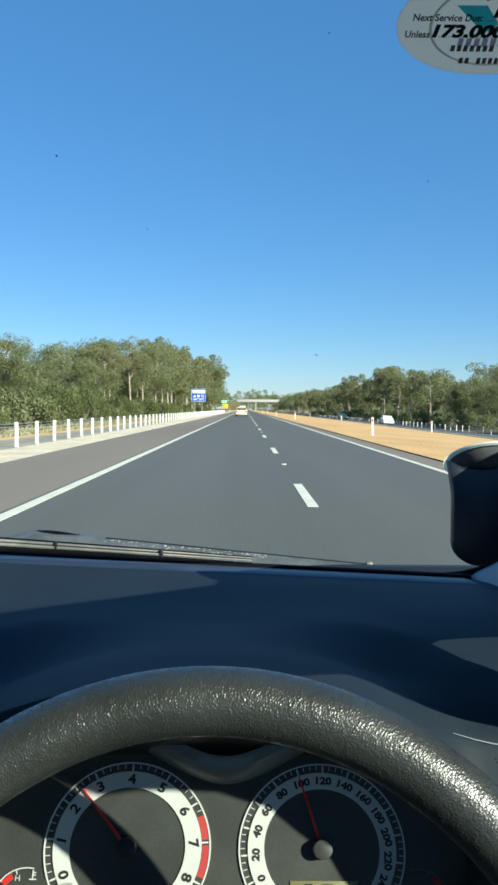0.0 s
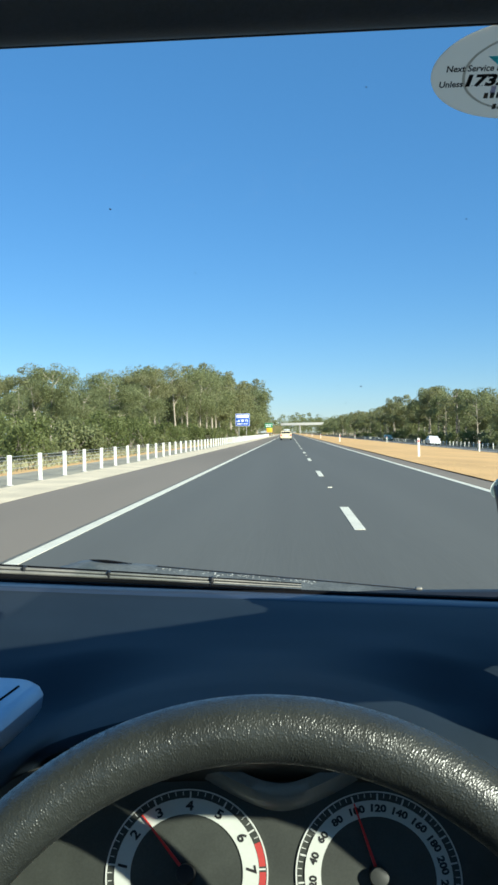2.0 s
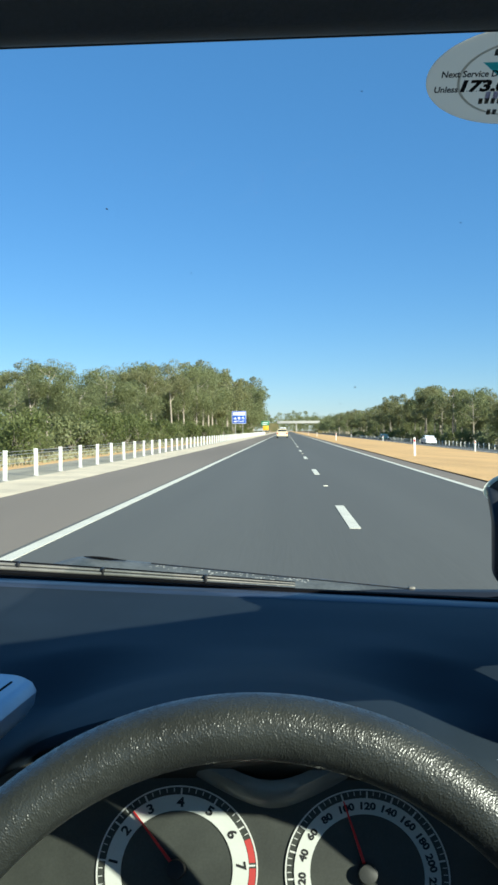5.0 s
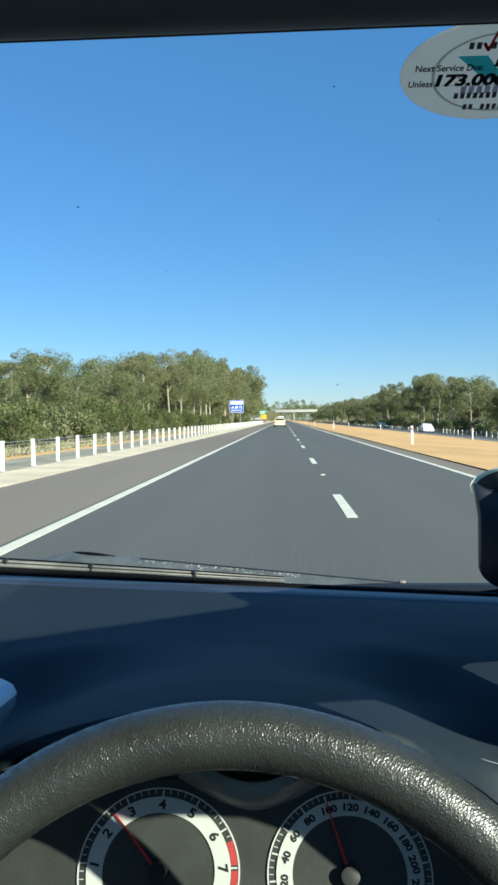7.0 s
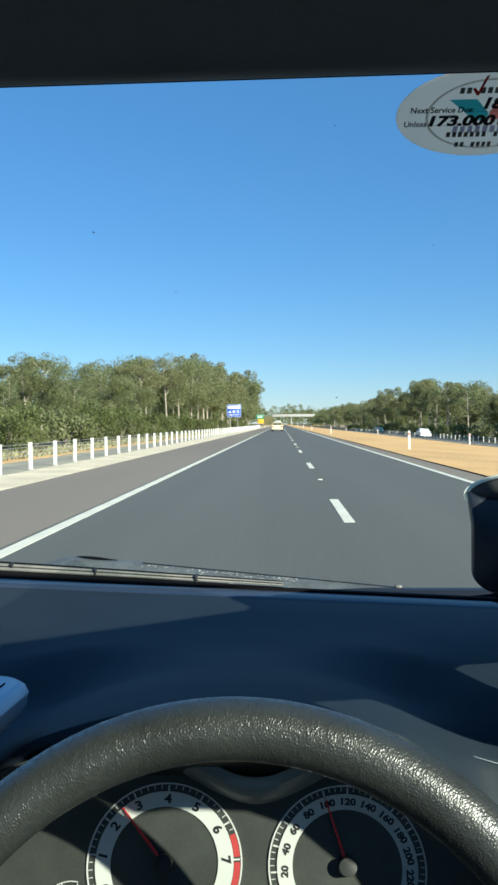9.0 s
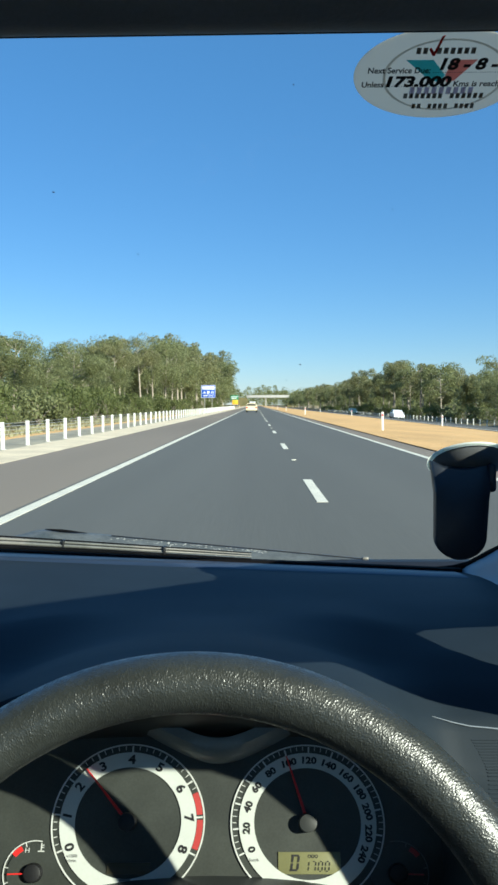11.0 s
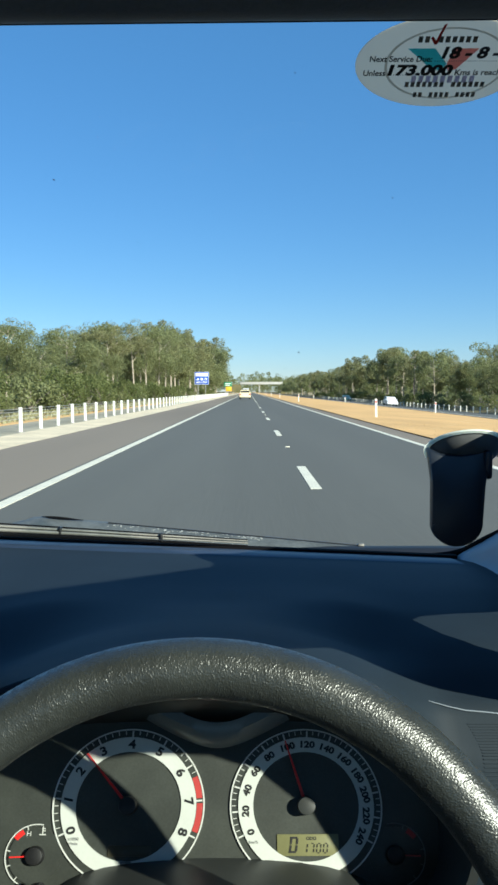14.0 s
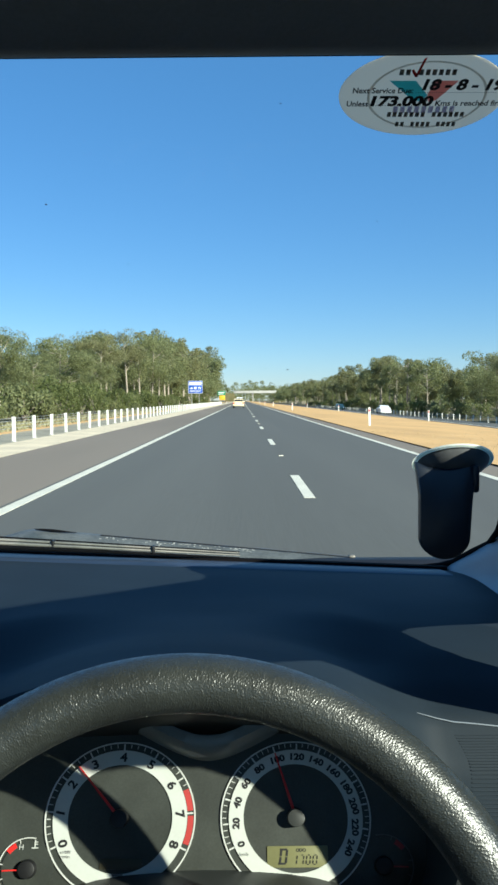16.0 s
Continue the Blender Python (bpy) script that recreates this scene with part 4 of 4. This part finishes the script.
tagged(vent, "silver-grey centre air vent housing on the dashboard", "air vent")

# ---- steering wheel ----
WHEEL = Matrix.Translation((-0.0145, 0.315, 0.941)) @ Matrix.Rotation(radians(90 - 22.5), 4, "X")   # z towards the driver
wheel = empty("steering_wheel", WHEEL)
RW, rw = 0.1652, 0.0141
angles = np.concatenate([np.linspace(0, math.pi, 1900), np.linspace(math.pi, 2 * math.pi, 90)[1:-1]])
around = 230
ca, sa = np.cos(angles)[:, None], np.sin(angles)[:, None]
bb = np.linspace(0, 2 * math.pi, around, endpoint=False)[None, :]
rr = rw * (1.0 + 0.05 * np.cos(2 * bb)) * np.ones_like(ca)
seed = np.stack([(RW + rr * np.cos(bb)) * ca, (RW + rr * np.cos(bb)) * sa, rr * 1.06 * np.sin(bb)], -1).reshape(-1, 3)
grain = np.empty(len(seed))
for q, p in enumerate(seed):
    if p[1] > -0.005 and p[2] > -0.006:
        v = Vector(p)
        w1 = noise.noise(v * 300)
        d, _ = noise.voronoi((v + 0.0008 * Vector((w1, noise.noise(v * 300 + Vector((9, 0, 0))), 0))) * 1180)
        grain[q] = min(0.42, d[1] - d[0]) / 0.42 * (0.65 + 0.5 * w1) + 0.25 * noise.noise(v * 60)
    else:
        grain[q] = 0.4
rr = rr + 0.00038 * (grain.reshape(rr.shape) - 0.5)
verts = np.stack([(RW + rr * np.cos(bb)) * ca, (RW + rr * np.cos(bb)) * sa, rr * 1.06 * np.sin(bb)], -1).reshape(-1, 3)
na = len(angles)
ii, kk = np.meshgrid(np.arange(na), np.arange(around), indexing="ij")
i2, k2 = (ii + 1) % na, (kk + 1) % around
faces = np.stack([ii * around + kk, i2 * around + kk, i2 * around + k2, ii * around + k2], -1).reshape(-1, 4)
rim_mesh = bpy.data.meshes.new("rim")
rim_mesh.from_pydata(verts.tolist(), [], faces.tolist())
part_mesh("rim", rim_mesh, M_LEATHER, wheel, "black pebble-grained leather rim")
rim_mesh.set_sharp_from_angle(angle=radians(180))
part("horn_pad", moved(box((0.15, 0.10, 0.05), (0, -0.02, -0.015), 0.022, 4), Matrix()), M_BLACK, wheel)
for sx in (-1, 1):
    part("spoke", loft([[(sx * 0.06, -0.035 + q * 0.022, -0.02 + e) for q, e in ((-1, 0.008), (1, 0.008), (1, -0.008), (-1, -0.008))],
                        [(sx * 0.158, 0.0 + q * 0.018, 0.0 + e) for q, e in ((-1, 0.006), (1, 0.006), (1, -0.006), (-1, -0.006))]], closed=True, cap=True), M_BLACK, wheel)
part("spoke", box((0.04, 0.13, 0.014), (0, -0.10, -0.012), 0.005), M_BLACK, wheel)
tagged(wheel, "black leather steering wheel with worn pebble grain", "steering wheel")

# ---- steering column ----
col = empty("steering_column")
rows = []
for f in np.linspace(0, 1, 6):
    y = 0.40 + 0.17 * f
    zc = 0.880 - 0.02 * f
    rows.append([(-0.012 + 0.116 * math.copysign(abs(math.cos(a)) ** 0.7, math.cos(a)), y, zc + 0.042 * math.copysign(abs(math.sin(a)) ** 0.6, math.sin(a))) for a in np.linspace(0, 2 * math.pi, 33)[:-1]])
part("shroud", loft(rows, closed=True, cap=True), M_SHROUD, col, "black plastic column shroud")
part("stalk", tube([(-0.09, 0.46, 0.905), (-0.13, 0.455, 0.914), (-0.175, 0.45, 0.918)], [0.006, 0.006, 0.009], 12), M_BLACK, col, "black indicator stalk")
part("stalk", tube([(0.07, 0.46, 0.905), (0.105, 0.455, 0.914), (0.15, 0.45, 0.918)], [0.006, 0.006, 0.009], 12), M_BLACK, col, "black wiper stalk")
tagged(col, "black steering column shroud with two control stalks", "steering column")

# ---- instruments ----
CL = Matrix.Translation((-0.0115, 0.5368, 0.939)) @ Matrix.Rotation(radians(90 - 26), 4, "X") @ Matrix.Translation((0, -0.0017, 0)) @ Matrix.Scale(0.945, 4, (0, 1, 0))   # z towards the driver
cluster = empty("instrument_cluster", CL)
outline = []
for k in range(48):
    a = 2 * math.pi * k / 48
    outline.append(((0.185 if math.cos(a) < 0 else 0.156) * math.copysign(abs(math.cos(a)) ** 0.5, math.cos(a)), -0.008 + 0.068 * math.copysign(abs(math.sin(a)) ** 0.6, math.sin(a))))
outline = [(x, min(y, 0.060 * (1 - ((x - 0.08) / 0.085) ** 2)) if x > 0.08 and y > 0 else y) for x, y in outline]
part("face_plate", prism(outline, 0.004, -0.0045), M_FACE, cluster, "dark grey instrument face")
# extra height on the right wall is added to shade the fuel gauge side
rows = [[(x, y, -0.002) for x, y in outline], [(x * 1.02, y * 1.06 + 0.004, 0.018 + 0.02 * smooth(0.09, 0.15, x)) for x, y in outline], [(x * 1.03, y * 1.10 + 0.010, 0.036 + 0.04 * smooth(0.09, 0.15, x)) for x, y in outline],
        [(x * 1.06, y * 1.14 + 0.010, 0.038 + 0.04 * smooth(0.09, 0.15, x)) for x, y in outline], [(x * 1.06, y * 1.14 + 0.008, -0.006) for x, y in outline]]
part("bezel", loft(rows, closed=True), M_SHROUD, cluster, "black recessed bezel")


def at_angle(cx, cy, r, a, z, turn=0.0):
    return Matrix.Translation((cx + r * math.cos(radians(a)), cy + r * math.sin(radians(a)), z)) @ Matrix.Rotation(radians(turn), 4, "Z")


def dial(cx, cy, a0, sweep, majors, minors, words, size, needle, red=None, hub_material=M_BLACK):
    d = part("dial", moved(ring(0.0002, 0.0378, 0.0006, 0.0, segs=96), Matrix.Translation((cx, cy, 0))), M_FACE, cluster, "round dial")
    T = Matrix.Translation((cx, cy, 0))
    part("number_ring", moved(ring(0.0374, 0.0480, 0.0012, 0.0006, segs=120), T), M_RING, d, "pale silver number ring")
    part("tick_band", moved(ring(0.0480, 0.0530, 0.0006, 0.0, segs=120), T), M_FACE, d)
    part("outer_ring", moved(ring(0.0530, 0.0540, 0.0012, 0.0, segs=120), T), M_WHITEINK, d)
    bars = [None, None]
    for i in range(majors * minors + 1):
        a = a0 - sweep * i / (majors * minors)
        big = i % minors == 0
        if bars[big] is None:
            bars[big] = part("tick", box((0.0044 if big else 0.0028, 0.0011 if big else 0.0005, 0.0005)), M_WHITEINK, d)
            bar = bars[big]
        else:
            bar = new("tick", bars[big].data)
            bar.parent = d
        bar.matrix_local = at_angle(cx, cy, 0.0502 if big else 0.0512, a, 0.0009, a)
    for i, w in enumerate(words):
        a = a0 - sweep * i / (len(words) - 1)
        write("numeral", w, size, at_angle(cx, cy, 0.0426, a, 0.0021, (a - 90) * 0.92), M_INK, d, bold=0.00032, width=1.2)
    if red:
        for b0, b1 in red:
            part("red_zone", moved(ring(0.0484, 0.0526, 0.0004, 0.0008, a0 - sweep * b0 / majors, a0 - sweep * b1 / majors), T), M_REDINK, d, "red band")
    n = part("needle", moved(prism([(0.004, -0.0011), (0.0478, -0.0004), (0.0478, 0.0004), (0.004, 0.0011)], 0.0012, 0.0032), at_angle(cx, cy, 0, 0, 0, needle)), M_RED, d, "red needle")
    part("hub", cyl(0.0066, 0.0061, 0.0075, (cx, cy, 0.0058), 28, bevel=0.0005), hub_material, d, "round needle hub")
    return d


LX, RX = -0.0628, 0.0630
left = dial(LX, 0.0005, 203.0, 228.0, 8, 5, [str(i) for i in range(9)], 0.0086, 130.5, [(6.33, 6.93), (7.07, 7.86)])
right = dial(RX, 0.0, 204.4, 233.4, 12, 4, [str(20 * i) for i in range(13)], 0.0064, 107.2, hub_material=M_SHROUD)
write("caption", "x1000\nr/min", 0.0030, Matrix.Translation((LX - 0.0372, -0.0235, 0.0024)), M_GREYINK, left)
write("caption", "km/h", 0.0032, Matrix.Translation((RX - 0.0372, -0.0245, 0.0024)), M_GREYINK, right)
lcd = part("odometer_display", box((0.043, 0.0145, 0.0012), (RX + 0.0005, -0.0265, 0.001), 0.0004), M_LCD, right, "yellowish segment display")
SEGMENTS = {"0": "abcdef", "1": "bc", "7": "abc", "D": "abcdef"}


def segment_digit(ch, x, y, w, h):
    """One slanted seven-segment character with its lower left corner at (x, y)."""
    t = h * (0.14 if ch == "D" else 0.105)
    rows = {"a": (w / 2, h, w - 2.2 * t, t), "d": (w / 2, 0, w - 2.2 * t, t), "b": (w, h * 0.75, t, h / 2 - 1.4 * t), "c": (w, h * 0.25, t, h / 2 - 1.4 * t),
            "e": (0, h * 0.25, t, h / 2 - 1.4 * t), "f": (0, h * 0.75, t, h / 2 - 1.4 * t)}
    if ch == "D":
        rows = {k: (w * 0.2 if k in "ef" else bx, by, max(bw, w * 0.94) if k in "ad" else t, t if k in "ad" else h / 2 - 0.5 * t) for k, (bx, by, bw, _) in rows.items()}
    bits = [box((sw, sh, 0.0003), (sx, sy, 0.0019)) for sx, sy, sw, sh in (rows[k] for k in SEGMENTS[ch])]
    bm = merged(*bits)
    for v in bm.verts:
        v.co.x, v.co.y = x + v.co.x + 0.14 * v.co.y, y + v.co.y
    return bm


part("segment_digit", segment_digit("D", RX - 0.0130, -0.0310, 0.0052, 0.0094), M_INK, right)
for i, ch in enumerate("1700"):
    part("segment_digit", segment_digit(ch, RX - 0.0030 + 0.0047 * i, -0.0316, 0.0026, 0.0062), M_INK, right)
write("segment_text", "ODO", 0.0030, Matrix.Translation((RX + 0.0030, -0.0222, 0.0018)), M_INK, right, bold=0.0001)
part("small_display", box((0.030, 0.0075, 0.001), (LX + 0.002, -0.0300, 0.001), 0.0003), M_LCDOFF, left, "unlit trip display")
part("maker_bar", box((0.0075, 0.0014, 0.0004), (LX, -0.0375, 0.002)), M_GREYINK, left)
part("maker_bar", box((0.0070, 0.0014, 0.0004), (RX, -0.0385, 0.002)), M_WHITEINK, right)
# temperature and fuel gauges
for gx, nm in ((-0.126, "temperature_gauge"), (0.124, "fuel_gauge")):
    g = part(nm, moved(ring(0.0002, 0.0185, 0.0006, 0.0002, segs=48), Matrix.Translation((gx, -0.0330, 0))), M_FACE, cluster)
    side = 1 if gx < 0 else -1
    # fuel gauge gets duller inks: the shade behind the wheel rim is put into them
    ink, band = (M_WHITEINK, M_RED) if side > 0 else (M_GREYINK, M_REDINK)
    part("arc", moved(ring(0.0205, 0.0212, 0.0006, 0.0004, 78 if side > 0 else 102, 250 if side > 0 else -70, 60), Matrix.Translation((gx, -0.0330, 0))), ink, g)
    for i in range(5):
        part("tick", moved(box((0.0026, 0.0006, 0.0005)), at_angle(gx, -0.0330, 0.0192, 90 + side * (20 + 30 * i), 0.0006, 90 + side * (20 + 30 * i))), ink, g)
    part("red_zone", moved(ring(0.0165, 0.0200, 0.0004, 0.0008, 90 + side * 30, 90 + side * 52), Matrix.Translation((gx, -0.0330, 0))), band, g)
    part("needle", moved(box((0.017, 0.0009, 0.001), (0.0085, 0, 0.004)), at_angle(gx, -0.0330, 0, 0, 0, 90 + side * 92)), band, g, "red needle")
    part("hub", cyl(0.0068, 0.006, 0.006, (gx, -0.0330, 0.003), 24, bevel=0.001), M_BLACK, g)
    if side > 0:
        write("letter", "H", 0.0050, Matrix.Translation((gx - 0.0055, -0.0185, 0.0012)), M_WHITEINK, g)
        part("symbol", merged(box((0.0007, 0.005, 0.0004), (gx + 0.004, -0.0160, 0.001)), box((0.0045, 0.0007, 0.0004), (gx + 0.004, -0.0190, 0.001)),
                              box((0.0016, 0.0006, 0.0004), (gx + 0.0051, -0.0150, 0.001)), box((0.0016, 0.0006, 0.0004), (gx + 0.0051, -0.0165, 0.001))), M_WHITEINK, g)
part("trim_saddle", loft([[(x, 0.034 + 0.034 * (math.hypot(x, 0.016) / 0.066) ** 1.2 + dy, z) for x in np.linspace(-0.07, 0.07, 29)] for dy, z in ((0, 0.002), (0.004, 0.009), (0.010, 0.013), (0.018, 0.013))]), M_SADDLE, cluster, "curved grey trim between the dials")
knob = part("trip_knob", tube([(-0.1300, -0.0585, 0.000), (-0.1255, -0.0560, 0.010), (-0.1195, -0.0530, 0.018), (-0.1150, -0.0510, 0.021)], [0.0040, 0.0042, 0.0048, 0.0036], 14), M_BLACK, cluster, "black trip reset knob")
tagged(cluster, "round-dialled instrument cluster with silver rings and red needles", "instrument cluster")

# ---- service sticker on the glass ----
# local frame of the sticker: x right, y up the glass, z towards the driver
xa, ya = Vector((1, 0, 0)), Vector((0, -math.cos(RAKE), math.sin(RAKE)))
ST = Matrix((( xa.x, ya.x, 0, 0.1030), (xa.y, ya.y, 0, 0.3738), (xa.z, ya.z, 0, screen_z(0.3738) - 0.001), (0, 0, 0, 1)))
za = xa.cross(ya)
for i in range(3):
    ST[i][2] = za[i]
st = empty("service_sticker", ST)
SW, SH = 0.0405, 0.0248
part("film", prism([(SW * math.cos(2 * math.pi * k / 72), SH * math.sin(2 * math.pi * k / 72)) for k in range(72)], 0.0003, -0.0003), M_STICKER, st, "grey oval film")
ov = []
for k in range(73):
    a = 2 * math.pi * k / 72
    ov.append([(0.0022 + q * math.cos(a) * 0.0290, -0.0007 + q * math.sin(a) * 0.0195, 0.00008) for q in (0.955, 1.0)])
part("oval_line", loft(ov), M_STGREY, st)
part("chevron", prism([(-0.0173, 0.0080), (-0.0047, 0.0080), (0.0024, -0.0003), (-0.0002, -0.0040), (-0.0051, -0.0026)], 0.00002, 0.00012), M_STTEAL, st, "teal shape")
part("chevron", prism([(0.0047, 0.0080), (0.0157, 0.0080), (0.0071, -0.0033), (0.0034, -0.0040), (0.0023, 0.0003)], 0.00002, 0.00012), M_STPINK, st, "faded red shape")
part("tick_mark", prism([(-0.0079, 0.0136), (-0.0071, 0.0145), (-0.0053, 0.0123), (-0.0032, 0.0202), (-0.0018, 0.0208), (-0.0046, 0.0102), (-0.0057, 0.0102)], 0.00002, 0.0004), M_RED, st, "red tick")


def letter_bars(name, u0, u1, v, high, count, gaps, material):
    """A word that stays unlettered: a row of short bars, one for each character; gaps are the characters left blank."""
    step = (u1 - u0) / count
    me = None
    for i in range(count):
        if i in gaps:
            continue
        if me is None:
            bar = part(name, box((step * 0.66, high * 0.86, 0.00003)), material, st)
            me = bar.data
        else:
            bar = new(name, me)
            bar.parent = st
        bar.matrix_local = Matrix.Translation((u0 + step * (i + 0.5), v, 0.0002))


letter_bars("name_bar", -0.0139, 0.0140, 0.0127, 0.0037, 9, (2,), M_STDARK)
letter_bars("name_bar", -0.0158, 0.0233, -0.0117, 0.0034, 14, (7,), M_STDARK)
letter_bars("number_bar", -0.0108, 0.0203, -0.0177, 0.0033, 12, (2, 7), M_STDARK)
letter_bars("logo_bar", -0.0135, 0.0178, -0.0087, 0.0046, 9, (), M_STBLUE)


def fitted(name, body, u0, u1, v, size, bold=0.00011, shear=0.0):
    """A line of writing that fills the way from u0 to u1."""
    bm = letters(body, size, align="LEFT", shear=shear, bold=bold)
    xs = [p.co.x for p in bm.verts]
    lo, k = min(xs), (u1 - u0) / (max(xs) - min(xs))
    for p in bm.verts:
        p.co.x = u0 + (p.co.x - lo) * k
    part(name, moved(bm, Matrix.Translation((0, v, 0.0003))), M_INK, st)


fitted("printed_text", "Next Service Due:", -0.0341, -0.0050, 0.0024, 0.0044)
fitted("printed_text", "Unless", -0.0362, -0.0257, -0.0053, 0.0044)
fitted("printed_text", "Kms is reached first", 0.0072, 0.0411, -0.0050, 0.0044)
fitted("handwriting", "18 - 8 - 19", -0.0010, 0.0380, 0.0055, 0.0082, 0.0004, 0.15)
fitted("handwriting", "173,000", -0.0247, 0.0059, -0.0039, 0.0078, 0.0004, 0.12)
part("dotted_line", merged(*[box((0.0005, 0.0003, 0.00003), (-0.0034 + 0.0011 * i, 0.0013, 0.0002)) for i in range(36)]), M_INK, st)
part("dotted_line", merged(*[box((0.0005, 0.0003, 0.00003), (-0.0216 + 0.0011 * i, -0.0063, 0.0002)) for i in range(25)]), M_INK, st)
tagged(st, "grey oval service reminder sticker on the windscreen", "sticker")

# ---- suction mount ----
mount = empty("suction_mount", Matrix((( 1, 0, 0, 0.2165), (0, ya.y, za.y, 0.740), (0, ya.z, za.z, screen_z(0.740) - 0.004), (0, 0, 0, 1))))
rows = []
for r, z in ((0.0350, 0.0), (0.0382, 0.0006), (0.0384, 0.0022), (0.0362, 0.0034), (0.0345, 0.0024)):
    rows.append([(r * math.cos(a), r * math.sin(a), z) for a in np.linspace(0, 2 * math.pi, 41)[:-1]])
part("suction_rim", loft(rows, closed=True), M_CLEARRIM, mount, "clear greenish vinyl rim")
rows = [[(r * math.cos(a), r * math.sin(a), z) for a in np.linspace(0, 2 * math.pi, 41)[:-1]] for r, z in ((0.0346, 0.002), (0.033, 0.006), (0.026, 0.012), (0.014, 0.017), (0.002, 0.018))]
part("suction_cup", loft(rows, closed=True, cap=True), M_CUP, mount, "glossy black cup")
tongue = []
for k in range(33):
    a = math.pi + math.pi * k / 32
    tongue.append((0.0235 * math.cos(a), 0.021 * math.sin(a) - 0.073))
tongue = [(-0.0245, -0.004), (-0.0240, -0.016), (-0.0237, -0.032)] + tongue + [(0.0256, -0.036), (0.0300, -0.018), (0.0345, -0.004), (0.020, -0.0085), (0.005, -0.0115), (-0.012, -0.010)]
TG = mount.matrix_world.inverted() @ Matrix(((1, 0, 0, 0.2015), (0, 0, -1, 0.712), (0, 1, 0, 1.183), (0, 0, 0, 1)))
bm = prism(tongue, 0.012, -0.004)
bmesh.ops.bevel(bm, geom=list(bm.edges), offset=0.0025, segments=2, affect="EDGES", profile=0.5)
for v in bm.verts:
    if v.co.y > -0.034:
        v.co.z -= 0.55 * (v.co.y + 0.034)
part("cradle_back", moved(bm, TG), M_RUBBERCUP, mount, "black rounded cradle")
part("tab", moved(box((0.007, 0.026, 0.014), (0.0295, -0.020, -0.004), 0.003), TG), M_RUBBERCUP, mount)
tagged(mount, "black suction-cup mount stuck to the windscreen", "suction mount")

# ---- wiper and cowl, outside the glass ----
cowl = tagged(part("cowl", loft([[(x, y, z) for y, z in ((1.045, 0.985), (1.06, 1.000), (1.10, 0.998), (1.22, 0.965), (1.22, 0.93), (1.05, 0.96))] for x in np.linspace(-1.1, 0.34, 10)], closed=True, cap=True), M_SEAL),
              "black plastic cowl below the windscreen", "cowl", kind="structure")


def ridge_z(x):
    return 1.026 - 0.095 * x if x > -0.29 else 1.0535 - 0.25 * min(0.1, -0.29 - x)


ridge = [[(x, y, ridge_z(x) + dz + 0.0012 * noise.noise((x * 60, y * 60, 0))) for y, dz in ((1.070, -0.034), (1.085, -0.022), (1.10, -0.008), (1.115, -0.001), (1.125, -0.001), (1.15, -0.010), (1.22, -0.05))] for x in np.linspace(-0.75, 0.20, 60)]
tagged(part("cowl_ridge", loft(ridge), M_COWL), "weathered grey rear edge of the bonnet, dusty and speckled", "bonnet edge", kind="structure")
part("edge_seal", tube([(x, 1.114, ridge_z(x) + 0.0002) for x in np.linspace(-0.19, 0.17, 12)], 0.0008, 6), M_BLACK, bpy.data.objects["cowl_ridge"])
part("seal_end", tube([(x, 1.113, ridge_z(x) + 0.0008) for x in np.linspace(-0.285, -0.225, 6)], [0.0004, 0.0016, 0.0022, 0.0018, 0.001, 0.0004], 6), M_SEAL, bpy.data.objects["cowl_ridge"])
# scattered pale flecks stand in for the speckled highlights along the ridge
flecks = []
fleck_rng = np.random.default_rng(3)
for _ in range(170):
    x, f = fleck_rng.uniform(-0.19, 0.03), fleck_rng.random() ** 1.5
    w = fleck_rng.uniform(0.0005, 0.0016)
    flecks.append(box((w * 1.8, w, 0.0007), (x, 1.113 - 0.022 * f, ridge_z(x) - 0.0015 - 0.013 * f)))
part("glint_flecks", merged(*flecks), M_COWLFLECK, bpy.data.objects["cowl_ridge"], "pale flecks painted as small highlights")
nozzle = part("washer_nozzle", box((0.010, 0.008, 0.006), (0.172, 1.115, 1.010), 0.0024, 3), M_WIPER)
tagged(nozzle, "small pale washer nozzle on the bonnet edge", "washer nozzle")
wiper = empty("windscreen_wiper")


def on_glass(x, y, lift):
    return (x, y + lift * math.sin(RAKE), screen_z(y) + lift * math.cos(RAKE))


taper = [1, 1, 1, 0.95, 0.9, 0.8, 0.68, 0.55, 0.4, 0.25]
along = np.linspace(0, 1, 10)
for name, material, label, y0, drop, lift, r in (("blade", M_SEAL, "black rubber blade", 0.944, 0.078, 0.0050, 0.0040), ("spine", M_WIPER, "weathered metal spine", 0.944, 0.076, 0.0115, 0.0030),
                                                 ("edge_strip", M_SEAL, "", 0.944, 0.076, 0.0150, 0.0012), ("rail", M_WIPER, "", 0.946, 0.074, 0.0185, 0.0027), ("arm", M_SEAL, "black wiper arm", 0.950, 0.072, 0.0235, 0.0026)):
    part(name, tube([on_glass(-0.62 + 0.63 * f, y0 + drop * f - 0.004 * math.sin(math.pi * f), lift * (1 - 0.55 * f)) for f in along], [r * q for q in taper], 8), material, wiper, label)
for f in (0.456, 0.62, 0.822):
    part("clip", moved(box((0.004, 0.010, 0.018 * (1 - 0.55 * f)), (0, 0, 0), 0.0012), Matrix.Translation(on_glass(-0.62 + 0.63 * f, 0.942 + 0.076 * f, 0.015 * (1 - 0.55 * f)))), M_BLACK, wiper)
tagged(wiper, "dark windscreen wiper lying along the foot of the glass", "wiper")
